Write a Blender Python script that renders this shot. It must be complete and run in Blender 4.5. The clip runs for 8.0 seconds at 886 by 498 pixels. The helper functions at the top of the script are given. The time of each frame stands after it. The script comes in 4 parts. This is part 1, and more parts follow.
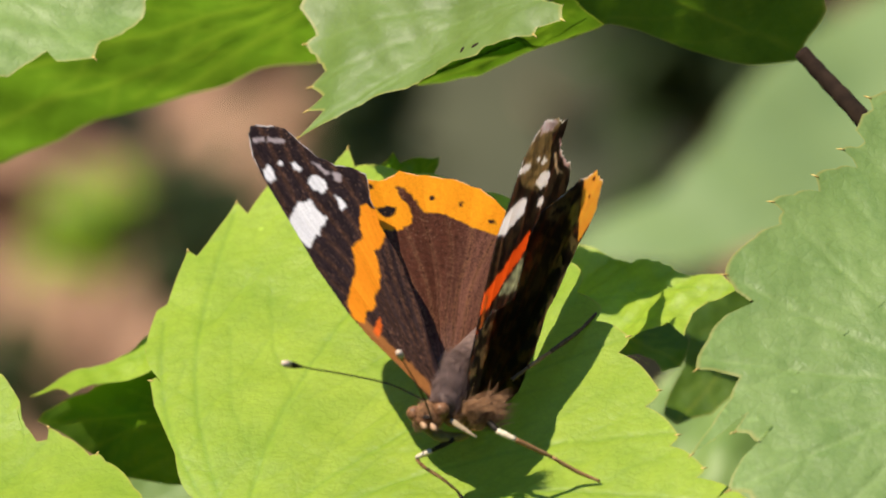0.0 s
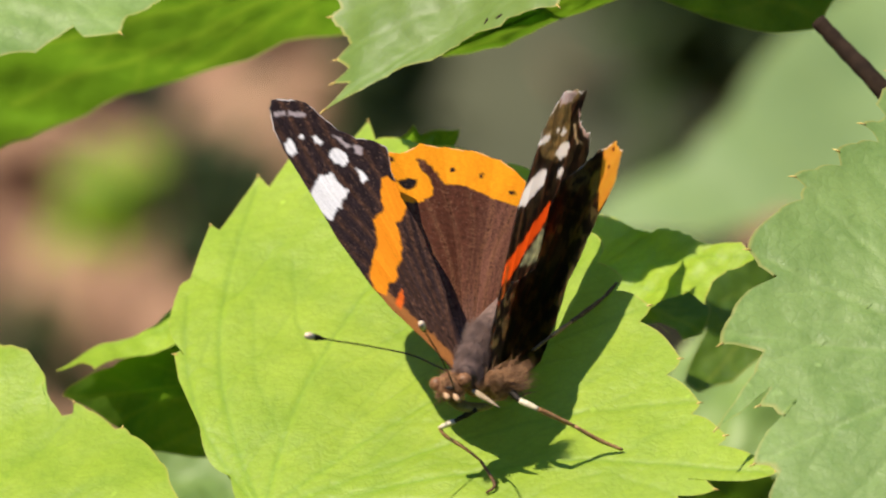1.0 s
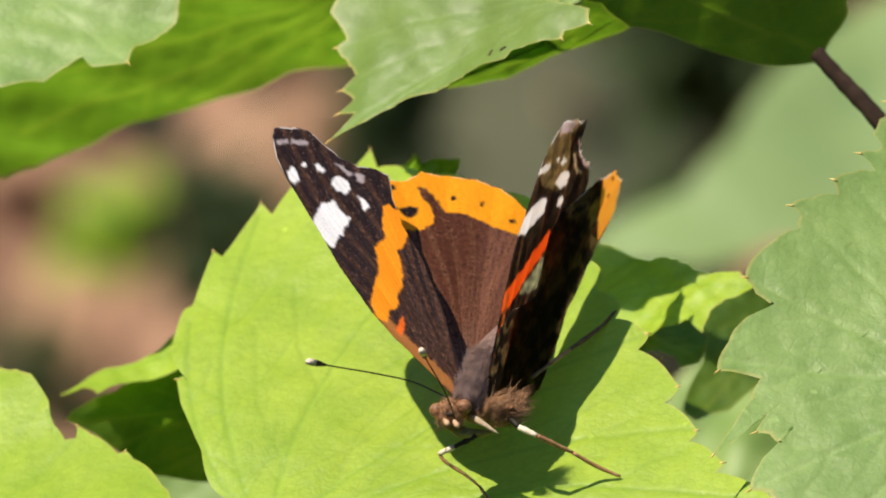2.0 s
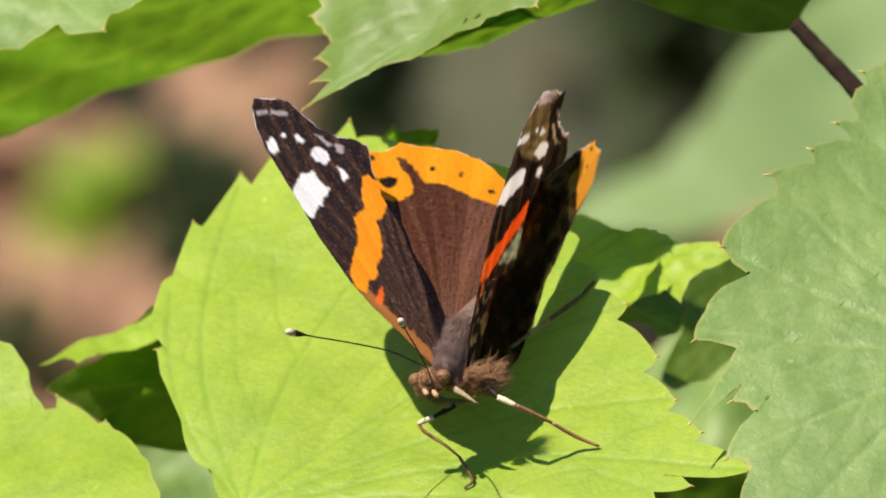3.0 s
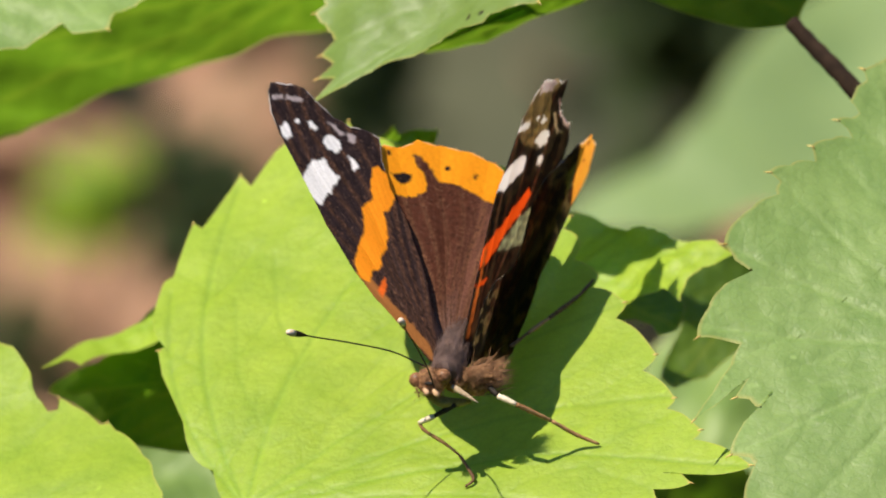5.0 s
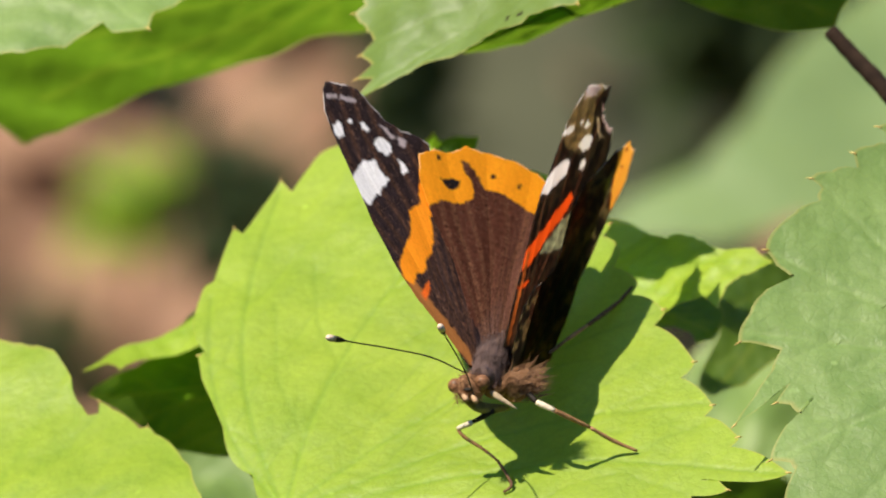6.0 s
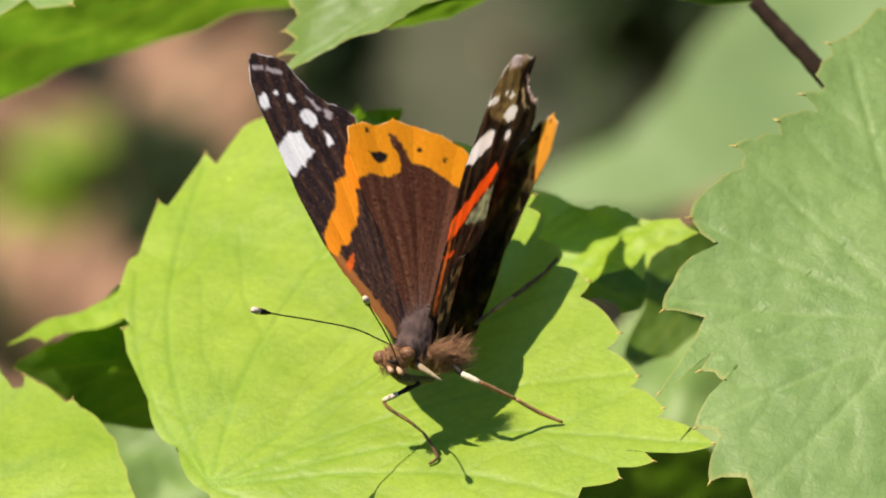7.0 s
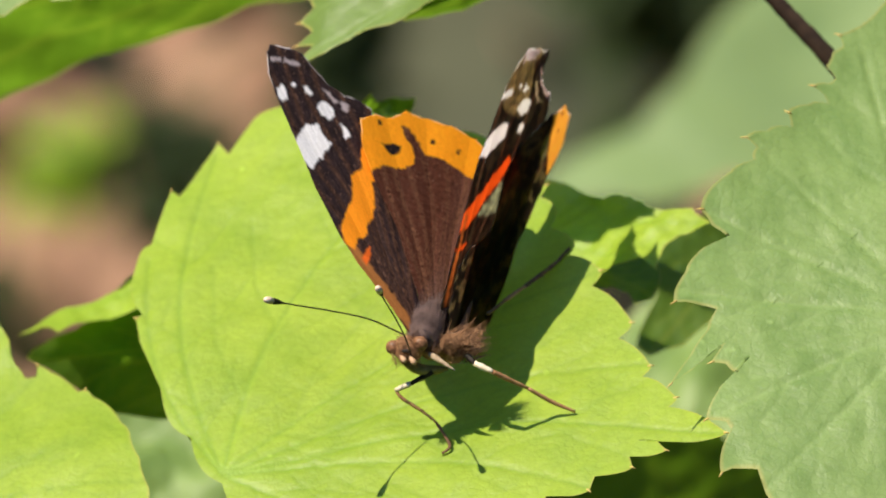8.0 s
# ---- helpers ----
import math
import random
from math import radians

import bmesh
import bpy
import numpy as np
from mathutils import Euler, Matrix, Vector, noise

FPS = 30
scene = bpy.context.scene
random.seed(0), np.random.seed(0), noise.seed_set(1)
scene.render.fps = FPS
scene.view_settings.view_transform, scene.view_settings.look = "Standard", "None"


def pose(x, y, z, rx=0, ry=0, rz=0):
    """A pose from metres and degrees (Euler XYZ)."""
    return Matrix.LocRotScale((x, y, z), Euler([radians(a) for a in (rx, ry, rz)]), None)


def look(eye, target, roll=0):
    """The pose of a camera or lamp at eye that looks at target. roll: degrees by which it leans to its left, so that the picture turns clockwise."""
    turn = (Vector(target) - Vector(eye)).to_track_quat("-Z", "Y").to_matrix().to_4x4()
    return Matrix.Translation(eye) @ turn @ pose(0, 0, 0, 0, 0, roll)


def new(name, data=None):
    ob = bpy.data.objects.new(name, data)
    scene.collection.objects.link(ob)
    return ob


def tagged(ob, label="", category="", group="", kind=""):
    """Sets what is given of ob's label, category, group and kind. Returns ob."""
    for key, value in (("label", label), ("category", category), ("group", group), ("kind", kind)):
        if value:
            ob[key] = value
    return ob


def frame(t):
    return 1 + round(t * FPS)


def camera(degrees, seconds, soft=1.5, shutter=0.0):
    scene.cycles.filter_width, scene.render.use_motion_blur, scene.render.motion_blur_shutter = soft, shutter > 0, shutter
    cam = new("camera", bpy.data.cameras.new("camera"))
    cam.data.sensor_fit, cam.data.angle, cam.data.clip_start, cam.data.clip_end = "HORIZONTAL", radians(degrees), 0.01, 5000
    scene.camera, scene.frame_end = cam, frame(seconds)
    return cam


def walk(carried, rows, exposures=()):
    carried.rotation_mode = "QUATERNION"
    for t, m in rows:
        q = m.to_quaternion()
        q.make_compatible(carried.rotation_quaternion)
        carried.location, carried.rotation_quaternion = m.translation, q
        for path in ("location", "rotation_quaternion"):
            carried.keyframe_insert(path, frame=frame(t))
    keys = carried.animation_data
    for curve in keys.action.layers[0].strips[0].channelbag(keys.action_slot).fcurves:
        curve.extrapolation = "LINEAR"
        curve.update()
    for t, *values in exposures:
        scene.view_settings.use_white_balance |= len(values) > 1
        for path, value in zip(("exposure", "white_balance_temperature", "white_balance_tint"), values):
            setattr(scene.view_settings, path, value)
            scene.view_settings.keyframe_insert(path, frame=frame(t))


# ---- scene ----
# One butterfly on a vine leaf, seen through a long lens from about a metre; sizes in millimetres, MM turns them to metres.
MM = 0.001
cam = camera(4.726, 8.0, 1.9, 0.4)
cam.data.dof.use_dof = True
cam.data.dof.focus_distance = 1.004
cam.data.dof.aperture_fstop = 44.0
walk(cam, [
    (0.0, look((0.00000, -0.79958, 0.58092), (-0.00088, 0.00128, 0.00176), 0.17)),
    (0.1, look((0.00000, -0.79996, 0.58121), (-0.00075, 0.00149, 0.00205), 0.02)),
    (0.2, look((0.00000, -0.80035, 0.58150), (-0.00141, 0.00273, 0.00376), -0.14)),
    (0.3, look((0.00000, -0.80153, 0.58235), (-0.00270, 0.00281, 0.00386), -0.29)),
    (0.4, look((0.00000, -0.80192, 0.58263), (-0.00287, 0.00293, 0.00403), -0.44)),
    (0.5, look((0.00000, -0.80230, 0.58290), (-0.00365, 0.00160, 0.00220), -0.60)),
    (0.6, look((0.00000, -0.80273, 0.58323), (-0.00328, 0.00118, 0.00162), -0.57)),
    (0.7, look((0.00000, -0.80317, 0.58354), (-0.00387, 0.00002, 0.00004), -0.55)),
    (0.8, look((0.00000, -0.80361, 0.58386), (-0.00306, -0.00018, -0.00025), -0.53)),
    (0.9, look((0.00000, -0.80404, 0.58418), (-0.00341, -0.00020, -0.00028), -0.51)),
    (1.0, look((0.00000, -0.80448, 0.58449), (-0.00284, -0.00027, -0.00037), -0.49)),
    (1.1, look((0.00000, -0.80235, 0.58295), (-0.00308, -0.00043, -0.00059), -0.31)),
    (1.2, look((0.00000, -0.80025, 0.58141), (-0.00420, -0.00009, -0.00012), -0.13)),
    (2.3, look((0.00000, -0.81507, 0.59218), (-0.00243, 0.00128, 0.00176), -0.19)),
    (2.4, look((0.00000, -0.81138, 0.58951), (-0.00177, 0.00098, 0.00134), -0.07)),
    (2.5, look((0.00000, -0.80773, 0.58686), (-0.00046, 0.00063, 0.00087), 0.05)),
    (2.6, look((0.00000, -0.80901, 0.58778), (-0.00016, 0.00002, 0.00003), 0.01)),
    (2.7, look((0.00000, -0.81029, 0.58871), (0.00006, -0.00025, -0.00034), -0.02)),
    (2.8, look((0.00000, -0.81157, 0.58964), (0.00027, -0.00011, -0.00015), -0.05)),
    (2.9, look((0.00000, -0.81286, 0.59058), (-0.00093, -0.00048, -0.00066), -0.09)),
    (3.0, look((0.00000, -0.81415, 0.59152), (-0.00094, -0.00039, -0.00053), -0.12)),
    (3.1, look((0.00000, -0.81312, 0.59077), (-0.00119, -0.00041, -0.00057), -0.10)),
    (3.2, look((0.00000, -0.81209, 0.59002), (-0.00057, -0.00037, -0.00051), -0.07)),
    (3.3, look((0.00000, -0.81106, 0.58927), (0.00004, -0.00042, -0.00058), -0.05)),
    (3.4, look((0.00000, -0.81004, 0.58853), (-0.00012, -0.00005, -0.00007), -0.02)),
    (3.5, look((0.00000, -0.80902, 0.58779), (-0.00000, -0.00000, -0.00000), -0.00)),
    (3.6, look((0.00000, -0.81002, 0.58852), (0.00030, -0.00016, -0.00023), -0.02)),
    (3.7, look((0.00000, -0.81102, 0.58925), (-0.00028, -0.00026, -0.00035), -0.04)),
    (3.8, look((0.00000, -0.81203, 0.58998), (0.00018, -0.00026, -0.00035), -0.06)),
    (3.9, look((0.00000, -0.81304, 0.59071), (-0.00002, -0.00041, -0.00057), -0.08)),
    (4.0, look((0.00000, -0.81405, 0.59144), (0.00186, -0.00042, -0.00057), -0.10)),
    (4.1, look((0.00000, -0.81444, 0.59173), (0.00159, -0.00048, -0.00066), -0.14)),
    (4.2, look((0.00000, -0.81483, 0.59201), (0.00165, -0.00057, -0.00078), -0.18)),
    (5.3, look((0.00000, -0.81913, 0.59514), (-0.00206, -0.00014, -0.00019), -0.60)),
    (5.4, look((0.00000, -0.81953, 0.59542), (-0.00249, 0.00006, 0.00008), -0.64)),
    (5.5, look((0.00000, -0.81992, 0.59571), (-0.00336, 0.00012, 0.00017), -0.68)),
    (5.6, look((0.00000, -0.82010, 0.59584), (-0.00426, 0.00022, 0.00031), -0.61)),
    (5.7, look((0.00000, -0.82027, 0.59597), (-0.00383, 0.00013, 0.00018), -0.54)),
    (5.8, look((0.00000, -0.82045, 0.59610), (-0.00407, -0.00061, -0.00083), -0.46)),
    (5.9, look((0.00000, -0.82063, 0.59623), (-0.00397, -0.00041, -0.00056), -0.39)),
    (6.0, look((0.00000, -0.82081, 0.59635), (-0.00463, -0.00003, -0.00004), -0.32)),
    (6.1, look((0.00000, -0.82153, 0.59688), (-0.00458, -0.00015, -0.00021), -0.35)),
    (6.2, look((0.00000, -0.82226, 0.59741), (-0.00343, -0.00127, -0.00175), -0.38)),
    (6.3, look((0.00000, -0.82299, 0.59794), (-0.00125, -0.00276, -0.00379), -0.42)),
    (6.4, look((0.00000, -0.82372, 0.59847), (0.00224, -0.00263, -0.00361), -0.45)),
    (6.5, look((0.00000, -0.82445, 0.59900), (0.00354, -0.00268, -0.00368), -0.48)),
    (6.6, look((0.00000, -0.82362, 0.59840), (0.00336, -0.00207, -0.00284), -0.43)),
    (6.7, look((0.00000, -0.82278, 0.59779), (0.00354, -0.00253, -0.00348), -0.38)),
    (6.8, look((0.00000, -0.82195, 0.59719), (0.00289, -0.00202, -0.00277), -0.33)),
    (6.9, look((0.00000, -0.82112, 0.59658), (0.00307, -0.00231, -0.00318), -0.28)),
    (7.0, look((0.00000, -0.82029, 0.59598), (0.00246, -0.00161, -0.00221), -0.23)),
    (7.1, look((0.00000, -0.82048, 0.59611), (0.00244, -0.00164, -0.00225), -0.28)),
    (7.3, look((0.00000, -0.82084, 0.59638), (0.00237, -0.00086, -0.00118), -0.39)),
    (7.5, look((0.00000, -0.82121, 0.59665), (0.00198, -0.00107, -0.00146), -0.49)),
    (7.7, look((0.00000, -0.82117, 0.59662), (0.00149, -0.00206, -0.00282), -0.43)),
    (7.9, look((0.00000, -0.82113, 0.59659), (0.00125, -0.00212, -0.00291), -0.37)),
    (8.0, look((0.00000, -0.82111, 0.59657), (0.00127, -0.00218, -0.00300), -0.34)),
], [(0.0, 0.65, 6200, 10), (0.5, 0.69, 6200, 10), (1.0, 0.73, 6200, 10), (2.5, 0.80, 6200, 10), (4.0, 0.80, 6200, 10), (5.5, 0.73, 6200, 10), (7.0, 0.75, 6200, 10), (8.0, 0.75, 6200, 10)])

# ---- light ----
SUN = Vector((-0.427, 0.052, 0.906)).normalized()
world = bpy.data.worlds.new("sky")
scene.world = world
world.use_nodes = True
sky = world.node_tree.nodes.new("ShaderNodeTexSky")
sky.sky_type = "NISHITA"
sky.sun_disc = False
sky.dust_density, sky.ozone_density, sky.air_density = 0.0, 4.0, 1.0
sky.sun_elevation = math.asin(SUN.z)
sky.sun_rotation = math.atan2(SUN.x, SUN.y)
world.node_tree.nodes["Background"].inputs["Strength"].default_value = 0.145
world.node_tree.links.new(sky.outputs[0], world.node_tree.nodes["Background"].inputs["Color"])
sun_data = bpy.data.lights.new("sun", "SUN")
sun_data.energy = 4.6
sun_data.angle = radians(0.53)
sun_data.color = (1.0, 0.87, 0.66)
sun = new("sun", sun_data)
sun.matrix_world = look(SUN * 3.0, (0, 0, 0))

# ---- materials ----


def material(name):
    m = bpy.data.materials.new(name)
    m.use_nodes = True
    return m, m.node_tree.nodes, m.node_tree.links, m.node_tree.nodes["Principled BSDF"]


def noise_node(nodes, links, scale, detail=4.0, rough=0.6):
    c = nodes.new("ShaderNodeTexCoord")
    n = nodes.new("ShaderNodeTexNoise")
    n.inputs["Scale"].default_value, n.inputs["Detail"].default_value, n.inputs["Roughness"].default_value = scale, detail, rough
    links.new(c.outputs["Object"], n.inputs["Vector"])
    return n


def ramp(nodes, links, fac, stops):
    r = nodes.new("ShaderNodeValToRGB")
    while len(r.color_ramp.elements) < len(stops):
        r.color_ramp.elements.new(0.5)
    for e, (p, c) in zip(r.color_ramp.elements, stops):
        e.position, e.color = p, (*c, 1)
    links.new(fac, r.inputs["Fac"])
    return r.outputs["Color"]


def mix(nodes, links, fac, a, b, mode="MIX"):
    m = nodes.new("ShaderNodeMix")
    m.data_type, m.blend_type = "RGBA", mode
    for sock, v in ((m.inputs[0], fac), (m.inputs[6], a), (m.inputs[7], b)):
        if isinstance(v, (int, float)):
            sock.default_value = v
        elif isinstance(v, tuple):
            sock.default_value = (*v, 1)
        else:
            links.new(v, sock)
    return m.outputs[2]


def leaf_material(name, dark, light, vein, through_col, gloss=0.5, see=0.4, bump=0.25, net_amount=0.14):
    """A living leaf: blotched green blade, paler veins, yellow tooth points, light that shines through."""
    m, nodes, links, bsdf = material(name)
    big = noise_node(nodes, links, 90, 3)
    fine = noise_node(nodes, links, 1100, 3)
    col = ramp(nodes, links, big.outputs["Fac"], [(0.3, dark), (0.7, light)])
    col = mix(nodes, links, 0.35, col, ramp(nodes, links, fine.outputs["Fac"], [(0.3, dark), (0.75, light)]))
    speck = noise_node(nodes, links, 330, 2)
    spots = ramp(nodes, links, speck.outputs["Fac"], [(0.70, (0, 0, 0)), (0.76, (1, 1, 1))])
    col = mix(nodes, links, mix(nodes, links, 1.0, spots, (0.5, 0.5, 0.5), "MULTIPLY"), col, tuple(min(1, c * 1.5 + 0.03) for c in light))
    cloud = noise_node(nodes, links, 210, 2)
    patch = ramp(nodes, links, cloud.outputs["Fac"], [(0.40, (0, 0, 0)), (0.66, (1, 1, 1))])
    col = mix(nodes, links, mix(nodes, links, 1.0, patch, (0.30, 0.30, 0.30), "MULTIPLY"), col, tuple(min(1, c * 1.12 + 0.005) for c in light))
    a = nodes.new("ShaderNodeAttribute")
    a.attribute_name = "vein"
    col = mix(nodes, links, a.outputs["Fac"], col, vein)
    tip = nodes.new("ShaderNodeAttribute")
    tip.attribute_name = "rim"
    col = mix(nodes, links, tip.outputs["Fac"], col, (0.55, 0.42, 0.12))
    links.new(col, bsdf.inputs["Base Color"])
    bsdf.inputs["Roughness"].default_value = gloss
    bsdf.inputs["Specular IOR Level"].default_value = 0.5
    bn = nodes.new("ShaderNodeBump")
    bn.inputs["Strength"].default_value, bn.inputs["Distance"].default_value = bump, 0.0003
    hn = noise_node(nodes, links, 700, 4)
    links.new(hn.outputs["Fac"], bn.inputs["Height"])
    links.new(bn.outputs["Normal"], bsdf.inputs["Normal"])
    # the net of small veins: raised cells between fine sunken lines
    warp = noise_node(nodes, links, 260, 2)
    co = nodes.new("ShaderNodeTexCoord")
    wv = nodes.new("ShaderNodeVectorMath")
    wv.operation = "MULTIPLY_ADD"
    wv.inputs[1].default_value = (0.0012, 0.0012, 0.0012)
    links.new(warp.outputs["Color"], wv.inputs[0])
    links.new(co.outputs["Object"], wv.inputs[2])
    cell = nodes.new("ShaderNodeTexVoronoi")
    cell.feature = "DISTANCE_TO_EDGE"
    cell.inputs["Scale"].default_value = 900
    links.new(wv.outputs[0], cell.inputs["Vector"])
    net = ramp(nodes, links, cell.outputs["Distance"], [(0.0, (0.55, 0.55, 0.55)), (0.13, (1, 1, 1))])
    col = mix(nodes, links, net_amount, col, net, "MULTIPLY")
    links.new(col, bsdf.inputs["Base Color"])
    b2 = nodes.new("ShaderNodeBump")
    b2.inputs["Strength"].default_value, b2.inputs["Distance"].default_value = 0.3 * bump, 0.0002
    links.new(net, b2.inputs["Height"])
    links.new(bn.outputs["Normal"], b2.inputs["Normal"])
    links.new(b2.outputs["Normal"], bsdf.inputs["Normal"])
    tr = nodes.new("ShaderNodeBsdfTranslucent")
    links.new(mix(nodes, links, 0.4, mix(nodes, links, 1.0, col, (2.2, 2.4, 1.4), "MULTIPLY"), through_col), tr.inputs["Color"])
    links.new(bn.outputs["Normal"], tr.inputs["Normal"])
    mx = nodes.new("ShaderNodeMixShader")
    mx.inputs[0].default_value = see
    links.new(bsdf.outputs[0], mx.inputs[1])
    links.new(tr.outputs[0], mx.inputs[2])
    links.new(mx.outputs[0], nodes["Material Output"].inputs["Surface"])
    return m


LEAF_YOUNG = leaf_material("young_leaf", (0.228, 0.360, 0.026), (0.385, 0.510, 0.046), (0.18, 0.31, 0.025), (0.45, 0.72, 0.02), 0.5, 0.38, 0.5, 0.15)
LEAF_OLD = leaf_material("waxy_leaf", (0.138, 0.234, 0.050), (0.245, 0.346, 0.100), (0.29, 0.40, 0.13), (0.36, 0.57, 0.05), 0.5, 0.3, 0.5, 0.17)
# waxy leaf darkened in colour, for a leaf that meets the sun too squarely
LEAF_MID = leaf_material("darkened_waxy_leaf", (0.11, 0.175, 0.035), (0.17, 0.25, 0.055), (0.19, 0.27, 0.07), (0.34, 0.55, 0.03), 0.5, 0.32, 0.3, 0.12)
# darker green: the shade of hanging and lower leaves put into the blade's colour
LEAF_SHADED = leaf_material("shade_dark_leaf", (0.040, 0.10, 0.009), (0.140, 0.235, 0.020), (0.28, 0.35, 0.04), (0.31, 0.57, 0.014), 0.5, 0.55)
LEAF_FAR = leaf_material("bluish_leaf", (0.165, 0.265, 0.098), (0.245, 0.345, 0.135), (0.28, 0.40, 0.18), (0.27, 0.52, 0.17), 0.5, 0.3, 0.3, 0.05)


def plain_material(name, dark, light, scale=800, rough=0.7, bump=0.3, shine=0.2):
    m, nodes, links, bsdf = material(name)
    n = noise_node(nodes, links, scale, 5)
    links.new(ramp(nodes, links, n.outputs["Fac"], [(0.3, dark), (0.7, light)]), bsdf.inputs["Base Color"])
    bsdf.inputs["Roughness"].default_value = rough
    bsdf.inputs["Specular IOR Level"].default_value = shine
    b = nodes.new("ShaderNodeBump")
    b.inputs["Strength"].default_value, b.inputs["Distance"].default_value = bump, 0.2 / scale
    links.new(n.outputs["Fac"], b.inputs["Height"])
    links.new(b.outputs["Normal"], bsdf.inputs["Normal"])
    return m


def wing_material(name="wing_scales", see=0.32):
    """Wing scales: the pattern of the wing, broken up by fine scale grain, a little light shines through."""
    m, nodes, links, bsdf = material(name)
    a = nodes.new("ShaderNodeAttribute")
    a.attribute_name = "pattern"
    n = noise_node(nodes, links, 4500, 2)
    col = mix(nodes, links, 0.6, a.outputs["Color"], ramp(nodes, links, n.outputs["Fac"], [(0.3, (0.80, 0.80, 0.80)), (0.7, (1.12, 1.12, 1.12))]), "MULTIPLY")
    links.new(col, bsdf.inputs["Base Color"])
    bsdf.inputs["Roughness"].default_value = 0.6
    bsdf.inputs["Specular IOR Level"].default_value = 0.12
    b = nodes.new("ShaderNodeBump")
    b.inputs["Strength"].default_value, b.inputs["Distance"].default_value = 0.4, 0.00008
    links.new(n.outputs["Fac"], b.inputs["Height"])
    links.new(b.outputs["Normal"], bsdf.inputs["Normal"])
    tr = nodes.new("ShaderNodeBsdfTranslucent")
    thin = nodes.new("ShaderNodeAttribute")
    thin.attribute_name = "through"
    links.new(thin.outputs["Color"], tr.inputs["Color"])
    mx = nodes.new("ShaderNodeMixShader")
    mx.inputs[0].default_value = see
    links.new(bsdf.outputs[0], mx.inputs[1])
    links.new(tr.outputs[0], mx.inputs[2])
    links.new(mx.outputs[0], nodes["Material Output"].inputs["Surface"])
    return m


WING = wing_material()
# same scales made far more see-through, to brighten the raised wings
WING_BACKLIT = wing_material("backlit_wing_scales", 0.88)
FUR = plain_material("brown_fur", (0.12, 0.056, 0.026), (0.46, 0.25, 0.125), 2500, 0.8)
FUR_GREY = plain_material("grey_fur", (0.068, 0.044, 0.038), (0.25, 0.165, 0.14), 900, 0.55, 0.3, 0.35)
EYE = plain_material("eye_brown", (0.06, 0.026, 0.013), (0.34, 0.17, 0.085), 3200, 0.4)
LEG = plain_material("leg_tan", (0.24, 0.115, 0.05), (0.48, 0.26, 0.125), 1600, 0.6)
LEG_DARK = plain_material("leg_dark", (0.07, 0.035, 0.018), (0.22, 0.12, 0.06), 1600, 0.6)
TIP_PALE = plain_material("pale_club_tip", (0.58, 0.42, 0.30), (0.80, 0.66, 0.52), 2500, 0.6)
CREAM = plain_material("cream_scales", (0.28, 0.20, 0.12), (0.50, 0.39, 0.27), 2500, 0.7)
PALE = plain_material("pale_scales", (0.55, 0.45, 0.32), (0.80, 0.70, 0.54), 2500, 0.7)
BLACK = plain_material("black_scales", (0.010, 0.008, 0.007), (0.035, 0.026, 0.02), 2500, 0.6)
BARK = plain_material("stem_bark", (0.014, 0.008, 0.005), (0.035, 0.020, 0.012), 700, 0.95)
STONE = plain_material("olive_stone", (0.050, 0.054, 0.033), (0.095, 0.10, 0.065), 25, 0.9)
SOIL = plain_material("dry_soil", (0.105, 0.060, 0.042), (0.415, 0.255, 0.172), 30, 0.95)
LITTER = plain_material("dry_leaf", (0.16, 0.088, 0.056), (0.425, 0.26, 0.178), 40, 0.9)
ADDED_HEDGE = plain_material("added_hedge_green", (0.015, 0.03, 0.008), (0.06, 0.11, 0.025), 45, 0.8, 1.0)
# near-black green: deep shade among the shrubs put into the leaf colour
BUSH = leaf_material("shade_dark_bush", (0.016, 0.030, 0.010), (0.038, 0.066, 0.018), (0.05, 0.08, 0.025), (0.09, 0.20, 0.02), 0.85, 0.3)


VEINS = {
    "young_leaf": plain_material("young_vein", (0.24, 0.33, 0.035), (0.30, 0.39, 0.05), 900, 0.5),
    "waxy_leaf": plain_material("waxy_vein", (0.15, 0.21, 0.06), (0.20, 0.26, 0.08), 900, 0.5),
    "darkened_waxy_leaf": plain_material("darkened_waxy_vein", (0.12, 0.18, 0.05), (0.17, 0.23, 0.06), 900, 0.5),
    "bluish_leaf": plain_material("bluish_vein", (0.17, 0.25, 0.10), (0.22, 0.30, 0.12), 900, 0.5),
    "shade_dark_leaf": leaf_material("deep_vein", (0.20, 0.30, 0.03), (0.28, 0.38, 0.05), (0.3, 0.4, 0.06), (0.62, 0.85, 0.05), 0.5, 0.75),
}
POINT = plain_material("tooth_point", (0.42, 0.26, 0.06), (0.70, 0.58, 0.20), 2500, 0.5)


# ---- building helpers ----
def part(name, bm, mat, parent, label=""):
    """Links a bmesh as one mesh object under a thing or a part."""
    me = bpy.data.meshes.new(name)
    bm.to_mesh(me)
    bm.free()
    return link_mesh(name, me, mat, parent, label)


def link_mesh(name, me, mat, parent, label=""):
    me.shade_smooth()
    me.materials.append(mat)
    ob = new(name, me)
    ob.parent = parent
    return tagged(ob, label)


def waves(x, y, seed, size):
    """A smooth uneven height, about -1 to 1."""
    r = random.Random(seed)
    z = 0 * x
    for k in range(6):
        a, f, p = r.uniform(0, 6.28), r.uniform(0.6, 1.7) / size, r.uniform(0, 6.28)
        z = z + np.sin(6.28 * f * (x * np.cos(a) + y * np.sin(a)) + p)
    return z / 3.0


